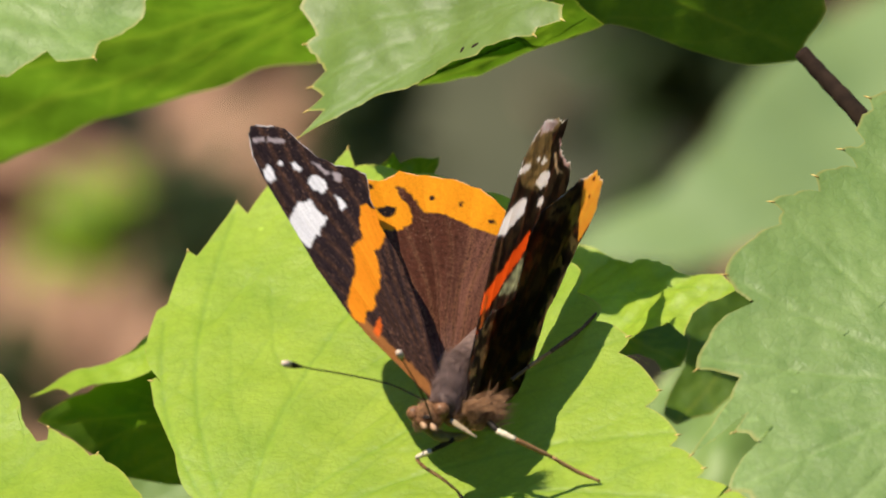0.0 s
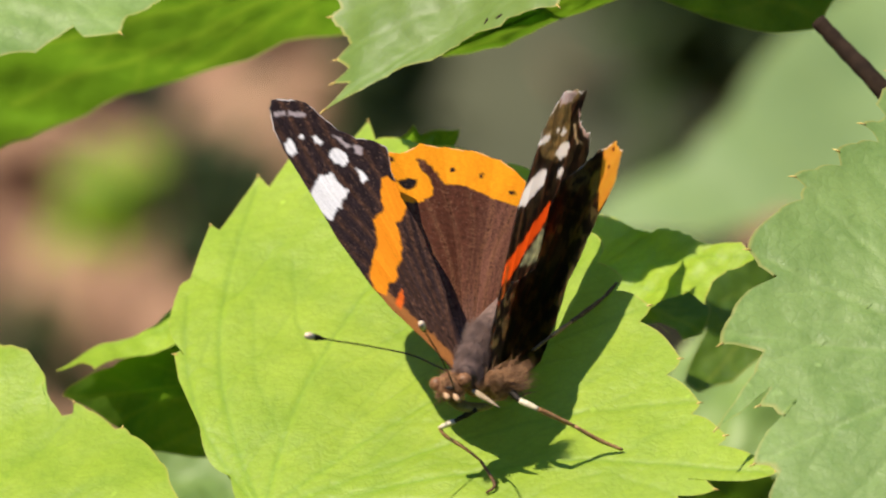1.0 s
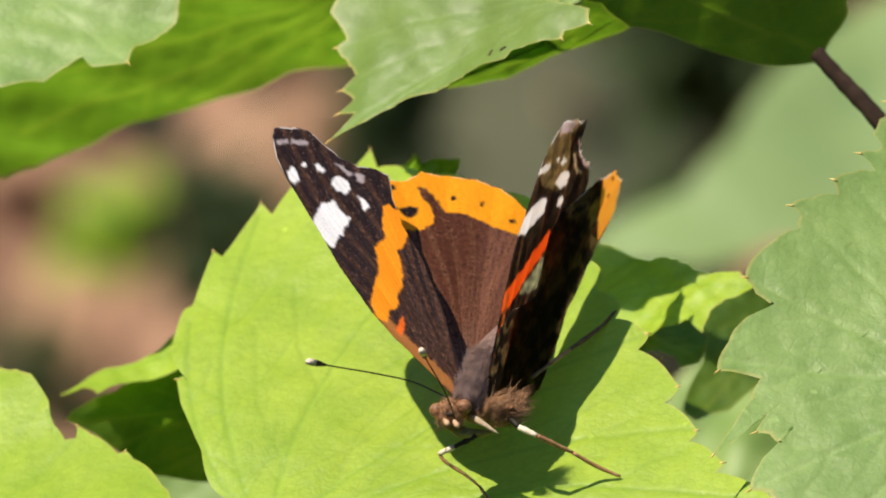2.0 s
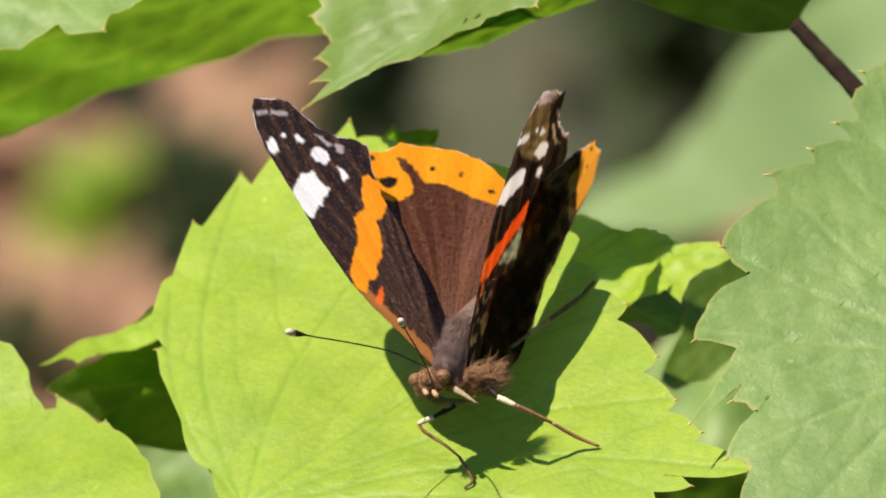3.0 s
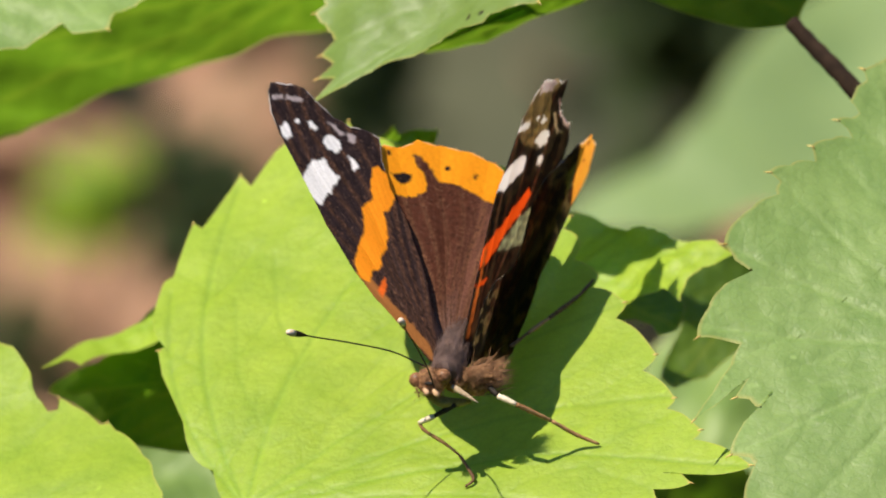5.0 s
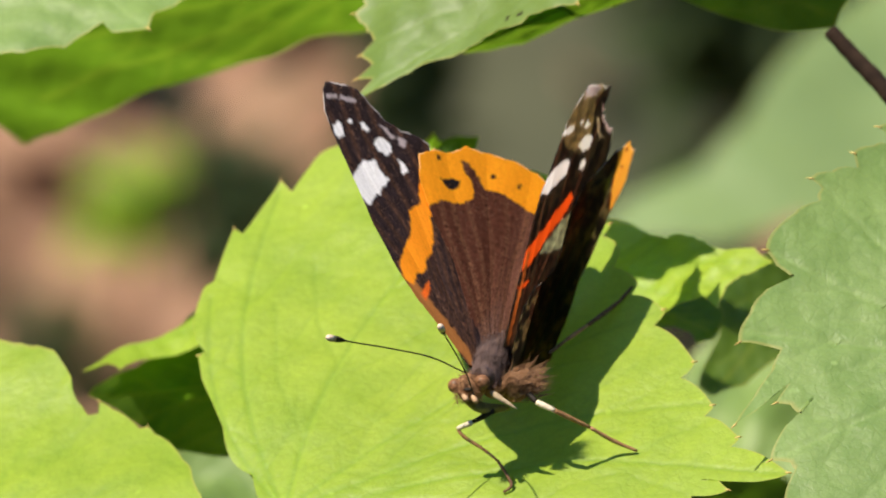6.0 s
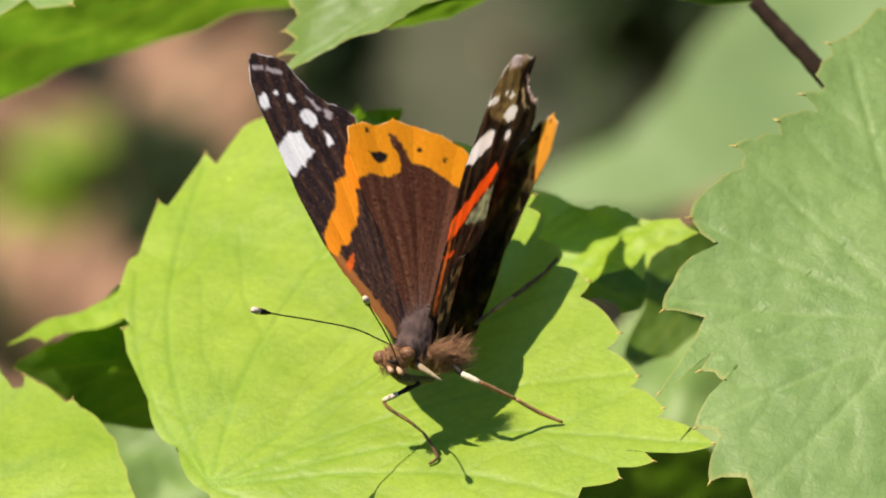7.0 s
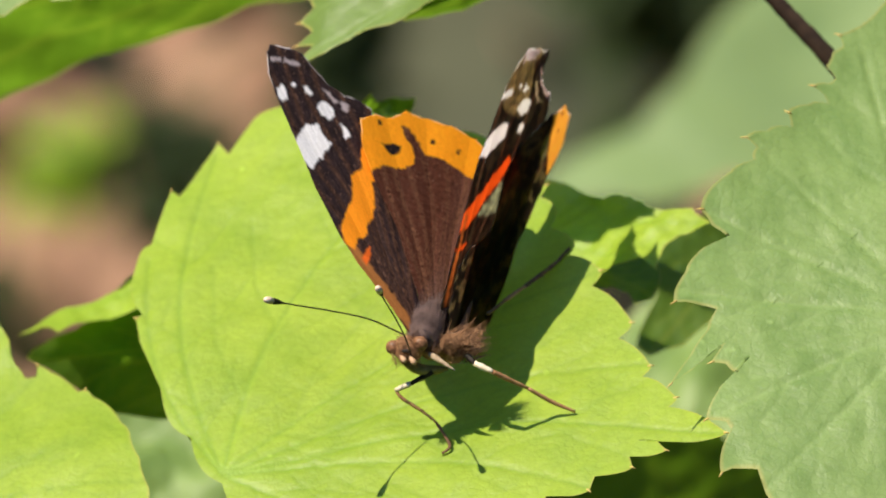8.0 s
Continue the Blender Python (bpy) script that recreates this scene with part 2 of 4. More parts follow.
def toothed(corners, step, bulge, fine, fall=-0.04):
    """A closed outline through the corners; each side bows outwards and carries fine teeth where it is long."""
    pts = []
    n = len(corners)
    for i in range(n):
        a, b = np.array(corners[i], float), np.array(corners[(i + 1) % n], float)
        d = b - a
        length = np.hypot(*d)
        out = np.array((d[1], -d[0])) / max(length, 1e-6)
        c0 = (a + b) / 2
        slant = abs(d[0] * c0[1] - d[1] * c0[0]) / max(length * np.hypot(*c0), 1e-6)
        m = max(3, int(length / step))
        for k in range(m):
            u = k / m
            falling = np.hypot(*b) < np.hypot(*a) * 0.995 and length < 9
            lean = fall if length > 2.2 and a[0] > 0 else min(fall, 0.0)
            off = (lean if falling else bulge * slant) * length * 4 * u * (1 - u) * (0.6 + 0.8 * u)
            if fine and length > 3 * fine:
                c = max(1, round(length / fine))
                w = (u * c) % 1.0
                off += slant * fine * 0.22 * (w ** 1.6) * min(1, 6 * u, 6 * (1 - u))
            pts.append(a + d * u + out * off)
    return np.array(pts)


def polyline_distance(x, y, lines):
    best = np.full(x.shape, 1e9)
    for line in lines:
        for (ax, ay), (bx, by) in zip(line, line[1:]):
            dx, dy = bx - ax, by - ay
            u = np.clip(((x - ax) * dx + (y - ay) * dy) / (dx * dx + dy * dy + 1e-9), 0, 1)
            best = np.minimum(best, np.hypot(x - ax - u * dx, y - ay - u * dy))
    return best


def ring_mesh(edge, rings, height):
    """A sheet inside the outline, in rings round the origin, lifted by height(x, y, t)."""
    t = (np.arange(1, rings + 1) / rings) ** 0.75
    n = len(edge)
    # inner rings follow a smoothed outline, so that teeth and notches fade inwards
    half = max(1, n // 90)
    soft = sum(np.roll(edge, k, axis=0) for k in range(-half, half + 1)) / (2 * half + 1)
    w = (t ** 7)[:, None]
    x = np.concatenate([[0.0], (t[:, None] * (soft[None, :, 0] * (1 - w) + edge[None, :, 0] * w)).ravel()])
    y = np.concatenate([[0.0], (t[:, None] * (soft[None, :, 1] * (1 - w) + edge[None, :, 1] * w)).ravel()])
    tt = np.concatenate([[0.0], np.repeat(t, n)])
    z = height(x, y, tt)
    faces = [(0, 1 + i, 1 + (i + 1) % n) for i in range(n)]
    for k in range(rings - 1):
        a, b = 1 + k * n, 1 + (k + 1) * n
        faces += [(a + i, b + i, b + (i + 1) % n, a + (i + 1) % n) for i in range(n)]
    return x, y, tt, z, faces


def leaf_veins(base, tips, bow):
    """Main veins from the leaf's base to its lobes, with slanting side veins."""
    main, side = [], []
    b = np.array(base, float)
    for tip in tips:
        e = np.array(tip, float)
        d = e - b
        length = np.hypot(*d)
        nrm = np.array((-d[1], d[0]))
        line = [tuple(b + d * u + nrm * bow * math.sin(3.14 * u)) for u in np.linspace(0, 1, 9)]
        main.append(line)
        for j in (1.8, 4.0, 6.6):
            for s in (1, -1):
                u = j / 10 + 0.02 * s
                p = b + d * u + nrm * bow * math.sin(3.14 * u)
                reach = length * (0.36 - 0.030 * j) * (1.0 + 0.12 * s)
                q = p + (d / length * 0.75 + s * nrm / length * 0.66) * reach
                r = p + (d / length * 0.95 + s * nrm / length * 0.45) * reach * 1.6
                side.append([tuple(p), tuple(p + (q - p) * 0.55), tuple(q * 0.6 + r * 0.4)])
    return main, side


def leaf(name, at, turn, corners, base, tips, mat, label, seed, fine=0.0, bulge=0.10, cup=0.0, fold=0.0, ripple=0.6, rings=30, step=0.7, points=0.0, wrinkle=0.0, wave=1.1, relief=1.0, pale_rim=0.0, fall=-0.04, bow=0.04, heart=(0, 0), wide=1.0, blemishes=(), category="leaf", group="vine leaves"):
    """One vine leaf: an Empty with its blade, its veins and the small hard points of its teeth."""
    edge = toothed(corners, step, bulge, fine, fall)
    main, side = leaf_veins(base, tips, bow)
    size = float(np.max(np.hypot(edge[:, 0], edge[:, 1])))

    def form(x, y):
        return cup * (x * x + y * y) / size + fold * np.abs(y) + ripple * waves(x, y, seed, size * wave) + ripple * 0.18 * waves(x, y, seed + 5, size * 0.3) + wrinkle * waves(x, y, seed + 9, 5.0)

    def height(x, y, t):
        d1, d2 = polyline_distance(x, y, main), polyline_distance(x, y, side)
        z = form(x, y)
        return z - relief * (0.055 * np.exp(-(d1 / 0.40) ** 2) + 0.02 * np.exp(-(d2 / 0.4) ** 2)) + relief * 0.012 * np.minimum(d2, 3.0)

    hx, hy = heart
    x, y, tt, z, faces = ring_mesh(edge - np.array(heart), rings, lambda p, q, t: height(p + hx, q + hy, t))
    x, y = x + hx, y + hy
    me = bpy.data.meshes.new("blade")
    me.from_pydata([(a * MM, b * MM, c * MM) for a, b, c in zip(x, y, z)], [], faces)
    d1, d2 = polyline_distance(x, y, main), polyline_distance(x, y, side)
    v = np.maximum(0.46 * np.exp(-(d1 / (0.24 * wide)) ** 2), 0.26 * np.exp(-(d2 / (0.20 * wide)) ** 2))
    me.attributes.new("vein", "FLOAT", "POINT").data.foreach_set("value", v.astype(np.float32))
    rim = np.zeros(len(x), np.float32)
    n = len(edge)
    rim[-n:] = 0.45
    rim[-2 * n:-n] = pale_rim
    me.attributes.new("rim", "FLOAT", "POINT").data.foreach_set("value", rim)
    thing = tagged(new(name), label, category, group)
    thing.matrix_world = pose(at[0] * MM, at[1] * MM, at[2] * MM, *turn)
    link_mesh("blade", me, mat, thing)
    thick = 0.12 if mat is LEAF_SHADED else 1.0
    for line in main:
        bm = bmesh.new()
        c = curve_points([(p, q, 0.0) for p, q in line[:-2]], 5)
        c = [Vector((v.x, v.y, float(height(np.array(v.x), np.array(v.y), 0.0)) - 0.55)) for v in c]
        tube(bm, c, [thick * (0.24 - 0.15 * i / len(c)) for i in range(len(c))], 8)
        part("vein", bm, VEINS[mat.name], thing)
    for p, q, along in blemishes:
        bm = bmesh.new()
        m = pose(p * MM, q * MM, (float(height(np.array(p), np.array(q), 1.0)) + 0.03) * MM, 0, 0, along) @ Matrix.Diagonal((0.42 * MM, 0.15 * MM, 0.05 * MM, 1))
        bmesh.ops.create_uvsphere(bm, u_segments=10, v_segments=6, radius=1.0, matrix=m)
        part("blemish", bm, BARK, thing, "dark brown withered spot")
    if points:
        nc = len(corners)
        for i, c in enumerate(corners):
            p, a, b = np.array(c), np.array(corners[i - 1]), np.array(corners[(i + 1) % nc])
            turn_in = (p[0] - a[0]) * (b[1] - p[1]) - (p[1] - a[1]) * (b[0] - p[0])
            sharp = np.dot(a - p, b - p) / (np.hypot(*(a - p)) * np.hypot(*(b - p)) + 1e-9)
            if turn_in <= 0 or sharp < -0.45:
                continue
            d = -((a - p) / np.hypot(*(a - p)) + (b - p) / np.hypot(*(b - p)))
            d = d / (np.hypot(*d) + 1e-9)
            zz = float(height(np.array(p[0]), np.array(p[1]), 1.0))
            bm = bmesh.new()
            q, e = p - d * 0.35, p + d * points
            tube(bm, [(q[0], q[1], zz), (p[0], p[1], zz + 0.02), (e[0], e[1], zz - 0.05)], [0.07, 0.10, 0.02], 6)
            part("tooth_point", bm, POINT, thing)
    return thing


def tube(bm, pts, radii, sides=8):
    """A round rod through the points, in millimetres."""
    rows = []
    for i, p in enumerate(pts):
        p = Vector(p)
        d = (Vector(pts[min(i + 1, len(pts) - 1)]) - Vector(pts[max(i - 1, 0)])).normalized()
        a = d.orthogonal().normalized()
        b = d.cross(a)
        rows.append([bm.verts.new((p + (a * math.cos(6.2832 * k / sides) + b * math.sin(6.2832 * k / sides)) * radii[i]) * MM) for k in range(sides)])
    for r, s in zip(rows, rows[1:]):
        # start each ring at the vertex nearest to the last ring's first one
        j = min(range(sides), key=lambda k: (s[k].co - r[0].co).length)
        for k in range(sides):
            bm.faces.new((r[k], r[(k + 1) % sides], s[(k + 1 + j) % sides], s[(k + j) % sides]))
        s[:] = s[j:] + s[:j]
    bm.faces.new(rows[0][::-1])
    bm.faces.new(rows[-1])


def curve_points(pts, n):
    """Points along a smooth line through pts."""
    p = [Vector(q) for q in pts]
    p = [p[0] * 2 - p[1]] + p + [p[-1] * 2 - p[-2]]
    out = []
    for i in range(1, len(p) - 2):
        for k in range(n):
            u = k / n
            a, b, c, d = p[i - 1], p[i], p[i + 1], p[i + 2]
            out.append(0.5 * (2 * b + (c - a) * u + (2 * a - 5 * b + 4 * c - d) * u * u + (3 * b - a - 3 * c + d) * u ** 3))
    return out + [p[-2]]


# ---- the vine leaves ----
leaf_main = leaf("vine_leaf", (-5.6, 6.9, -18.2), (5.0, -11.5, -1.0),
     [(-11.1, -26.8), (-6.3, -33.3), (1.2, -37.2), (9.2, -35.1), (15.6, -32.6), (16.7, -29.0), (20.8, -28.8), (21.4, -27.0), (25.0, -26.3), (24.7, -24.8), (28.3, -24.7), (27.3, -23.0), (31.9, -24.1), (34.1, -23.6), (28.6, -18.7), (29.4, -17.5), (26.2, -13.8), (27.0, -12.3), (24.0, -8.1), (25.4, -6.2), (21.6, -0.2), (22.6, 1.9), (19.5, 4.5), (20.0, 6.5), (17.7, 9.0), (18.3, 11.6), (16.7, 13.8), (17.5, 15.6), (15.1, 16.6), (12.1, 23.5), (8.2, 26.1), (1.0, 29.7), (-2.4, 32.1), (-3.8, 32.2), (-4.5, 35.2), (-6.0, 33.0), (-8.6, 33.9), (-11.9, 33.0), (-14.4, 28.5), (-15.5, 30.4), (-19.2, 23.1), (-20.1, 24.1), (-22.0, 16.5), (-23.0, 15.5), (-22.5, 5.7), (-23.2, 5.3), (-22.7, 1.5), (-20.5, -5.9), (-17.6, -12.9), (-14.5, -20.0)],
     (-14.4, -19.0), [(33.8, -23.7), (26.8, -12.2), (22.3, 1.6), (5.6, 25.8), (-15.7, 29.1), (-22.2, 13.9), (20.6, -28.3), (1.3, -36.1)],
     LEAF_YOUNG, "bright yellow-green young vine leaf under the butterfly, toothed margin", 11, fine=0.0, bulge=0.12, ripple=0.6, rings=120, step=0.35, points=0.35, wrinkle=0.06, relief=1.5, fall=0.08, bow=0.08, heart=(-12.0, -12.0))
leaf_right = leaf("vine_leaf", (41.2, 8.1, -3.2), (16.9, 5.5, 1.7),
     [(2.7, 23.2), (-0.4, 19.2), (-2.3, 18.0), (-1.9, 16.7), (-2.9, 15.9), (-3.6, 14.1), (-2.7, 12.9), (-3.4, 12.2), (-5.0, 11.6), (-3.9, 10.8), (-3.5, 9.8), (-5.5, 9.3), (-7.5, 8.1), (-7.2, 6.4), (-9.7, 5.4), (-11.8, 4.2), (-10.7, 3.3), (-11.0, 1.8), (-13.4, -0.0), (-16.2, -4.3), (-15.2, -6.0), (-13.7, -7.2), (-16.1, -8.7), (-17.8, -11.6), (-18.9, -15.1), (-17.2, -15.0), (-14.9, -15.6), (-15.8, -18.1), (-17.5, -21.1), (-19.4, -24.4), (-17.3, -22.7), (-14.3, -19.7), (-15.5, -21.8), (-14.1, -22.0), (-13.1, -23.0), (-14.7, -24.6), (-15.7, -26.7), (-16.1, -28.4), (-14.2, -28.8), (-13.8, -29.6), (-14.7, -31.8), (-14.9, -35.0), (-13.8, -34.3), (-11.5, -34.5), (-8.3, -41.0), (0.9, -48.5), (9.0, -38.5), (12.2, -18.9), (11.8, 0.9), (7.6, 23.6)],
     (6.1, -16.1), [(-18.1, -13.6), (-15.5, -4.5), (-10.8, 3.9), (-15.4, -28.1), (-0.4, 18.9), (-11.3, -37.5)],
     LEAF_OLD, "dull grey-green mature vine leaf with a waxy sheen", 23, fine=0.0, bulge=0.14, ripple=1.0, rings=90, step=0.45, points=0.5, wrinkle=0.07, relief=2.2, pale_rim=0.25, bow=0.0, heart=(10.0, 5.0))
leaf("vine_leaf", (-38.6, -3.1, -28.0), (5.0, -8.6, -0.7),
     [(-16.7, 10.8), (-11.0, -10.0), (3.7, -17.8), (12.7, -13.1), (11.9, -5.5), (11.0, -1.3), (10.0, 2.1), (9.0, 4.9), (6.1, 9.3), (5.3, 10.6), (4.6, 10.4), (1.9, 13.6), (0.5, 14.9), (0.4, 13.3), (-0.6, 13.2), (-1.7, 15.4), (-2.6, 17.7), (-2.2, 18.3), (-3.2, 20.7), (-4.1, 22.5), (-12.4, 25.5)],
     (-11.2, -6.1), [(1.3, 14.4), (12.3, -4.4), (-2.8, 19.8)],
     LEAF_YOUNG, "bright yellow-green vine leaf, broad and rounded", 31, fine=2.2, bulge=0.08, ripple=0.8, rings=30, step=0.6, points=0.4)
leaf("vine_leaf", (-30.5, 32.1, -34.1), (-3.1, -17.4, 0.9),
     [(-8.2, -1.4), (-6.1, -4.7), (-4.8, -3.7), (-2.9, -2.6), (2.4, -2.1), (9.9, -0.5), (8.5, 9.2), (2.3, 5.7), (-0.7, 2.0), (-3.0, 0.8), (-7.1, 0.5), (-11.1, 0.3)],
     (9.8, 3.6), [(-10.6, -0.2)],
     LEAF_YOUNG, "bright narrow lobe of a vine leaf below the others", 41, fine=2.4, bulge=0.06, ripple=0.8, rings=24)
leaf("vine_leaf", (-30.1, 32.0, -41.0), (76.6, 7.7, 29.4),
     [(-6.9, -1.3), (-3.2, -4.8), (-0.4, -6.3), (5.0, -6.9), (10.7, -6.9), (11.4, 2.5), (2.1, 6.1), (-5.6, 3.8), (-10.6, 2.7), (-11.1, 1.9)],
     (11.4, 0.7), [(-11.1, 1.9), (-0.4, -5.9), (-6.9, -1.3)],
     LEAF_SHADED, "vine leaf turned from the sun, its shade put into darker green", 43, fine=2.4, bulge=0.06, ripple=1.0, rings=24)
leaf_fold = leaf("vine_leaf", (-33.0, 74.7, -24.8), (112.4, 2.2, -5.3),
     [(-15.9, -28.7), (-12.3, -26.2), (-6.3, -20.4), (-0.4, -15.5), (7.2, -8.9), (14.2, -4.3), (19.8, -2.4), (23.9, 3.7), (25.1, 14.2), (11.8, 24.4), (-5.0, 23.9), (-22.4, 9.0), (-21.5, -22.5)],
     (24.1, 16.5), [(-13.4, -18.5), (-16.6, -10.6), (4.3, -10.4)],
     LEAF_SHADED, "rich green vine leaf lit through from above, folded", 53, fine=0.0, bulge=0.03, ripple=0.45, rings=50, wave=0.6, wrinkle=0.05, wide=2.2, relief=0.3)
leaf_torn = leaf("vine_leaf", (-41.7, 46.8, -0.2), (16.9, -5.5, -1.7),
     [(-11.8, -11.6), (-4.1, -11.5), (-0.2, -10.6), (2.1, -8.9), (3.5, -7.8), (4.5, -9.3), (8.1, -9.4), (8.7, -7.0), (12.7, -2.8), (9.7, 9.1), (-7.0, 14.0), (-15.0, 4.0)],
     (-9.6, 7.1), [(-0.2, -10.6), (8.1, -9.4)],
     LEAF_OLD, "grey-green vine leaf with a torn toothed edge", 59, fine=1.6, bulge=0.08, rings=24, points=0.5)
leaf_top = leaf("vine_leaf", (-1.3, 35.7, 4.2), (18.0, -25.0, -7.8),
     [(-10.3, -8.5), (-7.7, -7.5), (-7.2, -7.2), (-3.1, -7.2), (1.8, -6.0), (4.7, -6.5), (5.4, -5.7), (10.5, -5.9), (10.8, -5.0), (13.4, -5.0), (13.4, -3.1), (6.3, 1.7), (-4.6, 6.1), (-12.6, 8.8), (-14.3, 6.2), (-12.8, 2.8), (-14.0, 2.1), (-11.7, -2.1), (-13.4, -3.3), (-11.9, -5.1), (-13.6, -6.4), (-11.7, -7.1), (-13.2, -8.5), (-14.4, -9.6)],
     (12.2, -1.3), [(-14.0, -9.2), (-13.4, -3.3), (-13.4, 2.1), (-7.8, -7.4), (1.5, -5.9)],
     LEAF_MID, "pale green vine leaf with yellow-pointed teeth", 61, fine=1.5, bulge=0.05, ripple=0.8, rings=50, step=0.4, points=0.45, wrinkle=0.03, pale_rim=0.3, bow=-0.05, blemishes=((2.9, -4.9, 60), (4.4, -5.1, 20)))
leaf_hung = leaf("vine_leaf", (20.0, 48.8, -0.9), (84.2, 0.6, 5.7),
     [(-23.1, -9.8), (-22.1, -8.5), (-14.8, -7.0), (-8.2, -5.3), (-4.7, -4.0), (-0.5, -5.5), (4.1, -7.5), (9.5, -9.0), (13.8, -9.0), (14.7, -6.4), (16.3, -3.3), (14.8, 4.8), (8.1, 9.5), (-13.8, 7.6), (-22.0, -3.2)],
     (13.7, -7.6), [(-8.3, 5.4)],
     LEAF_SHADED, "vine leaf hanging from a brown stalk, underside coloured dark for shade", 67, fine=2.6, bulge=0.04, ripple=0.3, rings=30, wave=0.6)
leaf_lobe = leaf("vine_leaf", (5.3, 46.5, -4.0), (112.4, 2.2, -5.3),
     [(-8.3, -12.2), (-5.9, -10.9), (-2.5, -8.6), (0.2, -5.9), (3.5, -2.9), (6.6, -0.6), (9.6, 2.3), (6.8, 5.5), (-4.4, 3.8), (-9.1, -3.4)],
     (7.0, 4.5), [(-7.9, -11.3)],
     LEAF_SHADED, "fresh green underside of a vine leaf lobe", 69, fine=2.4, bulge=0.04, ripple=0.5, rings=24)
leaf("vine_leaf", (17.7, 27.5, -22.6), (2.3, -28.7, -1.1),
     [(-6.5, -3.1), (-3.8, -3.5), (-0.7, -5.9), (1.1, -6.4), (3.3, -6.4), (4.7, -8.8), (5.5, -5.5), (7.0, -4.2), (10.6, -4.3), (8.7, -1.3), (4.4, 0.9), (-0.5, 5.2), (-4.9, 11.0), (-7.6, 11.8), (-7.1, 3.5)],
     (-7.1, 2.5), [(10.6, -4.3), (4.7, -8.8), (4.4, 0.9)],
     LEAF_YOUNG, "fresh green vine leaf half in shade", 71, fine=1.8, bulge=0.05, ripple=1.0, rings=24)
leaf("vine_leaf", (19.0, 31.4, -31.6), (16.9, 5.5, 1.7),
     [(-3.9, -1.7), (-1.1, -0.8), (0.5, -1.7), (1.1, -3.2), (3.0, -1.8), (3.9, 1.0), (2.8, 3.3), (-5.0, 3.1)],
     (-4.4, 1.7), [(1.1, -3.2), (3.0, -1.8)],
     LEAF_SHADED, "shaded green vine leaf below the others", 73, fine=2.0, bulge=0.05, rings=16)
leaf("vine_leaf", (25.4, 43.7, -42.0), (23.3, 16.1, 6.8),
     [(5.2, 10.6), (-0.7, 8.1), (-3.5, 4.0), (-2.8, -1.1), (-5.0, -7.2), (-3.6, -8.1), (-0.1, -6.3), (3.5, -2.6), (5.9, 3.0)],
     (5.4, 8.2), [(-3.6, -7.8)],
     LEAF_SHADED, "dark shaded vine leaf deep in the bush", 79, fine=3.0, bulge=0.08, rings=16)
# the bright leaf's shaded upper teeth, added as a separate dark leaf
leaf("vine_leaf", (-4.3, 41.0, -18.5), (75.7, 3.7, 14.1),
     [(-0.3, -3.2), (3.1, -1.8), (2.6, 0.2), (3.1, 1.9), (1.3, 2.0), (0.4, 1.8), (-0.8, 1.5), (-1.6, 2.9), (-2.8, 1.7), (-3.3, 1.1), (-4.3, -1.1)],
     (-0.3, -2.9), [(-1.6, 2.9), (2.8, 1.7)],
     LEAF_SHADED, "shaded teeth of the bright leaf, added as a separate darker tip", 76, fine=0.0, bulge=0.06, rings=20, step=0.4)
leaf("vine_leaf", (47.4, 535.1, -369.3), (15.6, 5.5, 1.5),
     [(-21.2, -20.0), (-11.6, -20.0), (-0.3, -13.9), (14.5, -16.6), (32.0, -15.2), (41.5, 10.1), (33.8, 46.0), (15.7, 35.3), (4.4, 24.0), (-1.5, 16.2), (-7.8, 4.4), (-14.5, -4.5), (-27.2, -12.2), (-32.4, -20.3)],
     (37.3, 15.4), [(-28.9, -15.7), (-2.3, 17.8), (5.8, -15.1)],
     LEAF_FAR, "broad grey-green vine leaf further back", 83, fine=5, bulge=0.05, ripple=2.0, rings=24, step=1.2)
leaf("vine_leaf", (28.2, 150.0, -133.9), (9.4, -0.0, 0.0),
     [(-8.2, 0.0), (-3.3, -8.7), (8.3, -10.0), (12.9, -1.3), (6.5, 10.5), (0.2, 10.5), (-2.3, 14.1), (-5.5, 10.5)],
     (9.6, 5.3), [(-5.5, 10.5), (-3.3, -8.7)],
     LEAF_OLD, "grey-green vine leaf low in the bush", 89, fine=5, bulge=0.08, ripple=1.5, rings=20, step=1.2)
leaf("vine_leaf", (-28.0, 120.9, -122.8), (9.4, -0.0, 0.0),
     [(-6.7, -5.1), (-1.6, -11.7), (5.7, -10.1), (8.6, -0.0), (4.2, 8.5), (-2.0, 11.1), (-7.3, 8.5)],
     (8.1, -8.4), [(-2.0, 10.2), (-6.7, -5.1)],
     LEAF_OLD, "grey-green vine leaf under the bright leaf", 97, fine=5, bulge=0.08, ripple=1.5, rings=20, step=1.2)
# added to fill the gap under the bright leaf with shade-dark green
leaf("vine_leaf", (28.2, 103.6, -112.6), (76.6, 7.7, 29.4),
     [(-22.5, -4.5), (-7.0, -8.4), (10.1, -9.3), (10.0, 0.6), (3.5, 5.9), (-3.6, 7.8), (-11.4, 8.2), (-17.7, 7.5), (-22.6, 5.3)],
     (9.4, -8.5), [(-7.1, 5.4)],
     LEAF_SHADED, "dark shaded vine leaf low in the bush", 101, fine=4.0, bulge=0.06, rings=16, step=1.2)

# ---- the butterfly ----
butterfly = tagged(new("butterfly"), "black, orange and white butterfly with half-raised wings on a leaf", "butterfly")
butterfly.location = Vector((0.85, -0.68, -20.50)) * MM

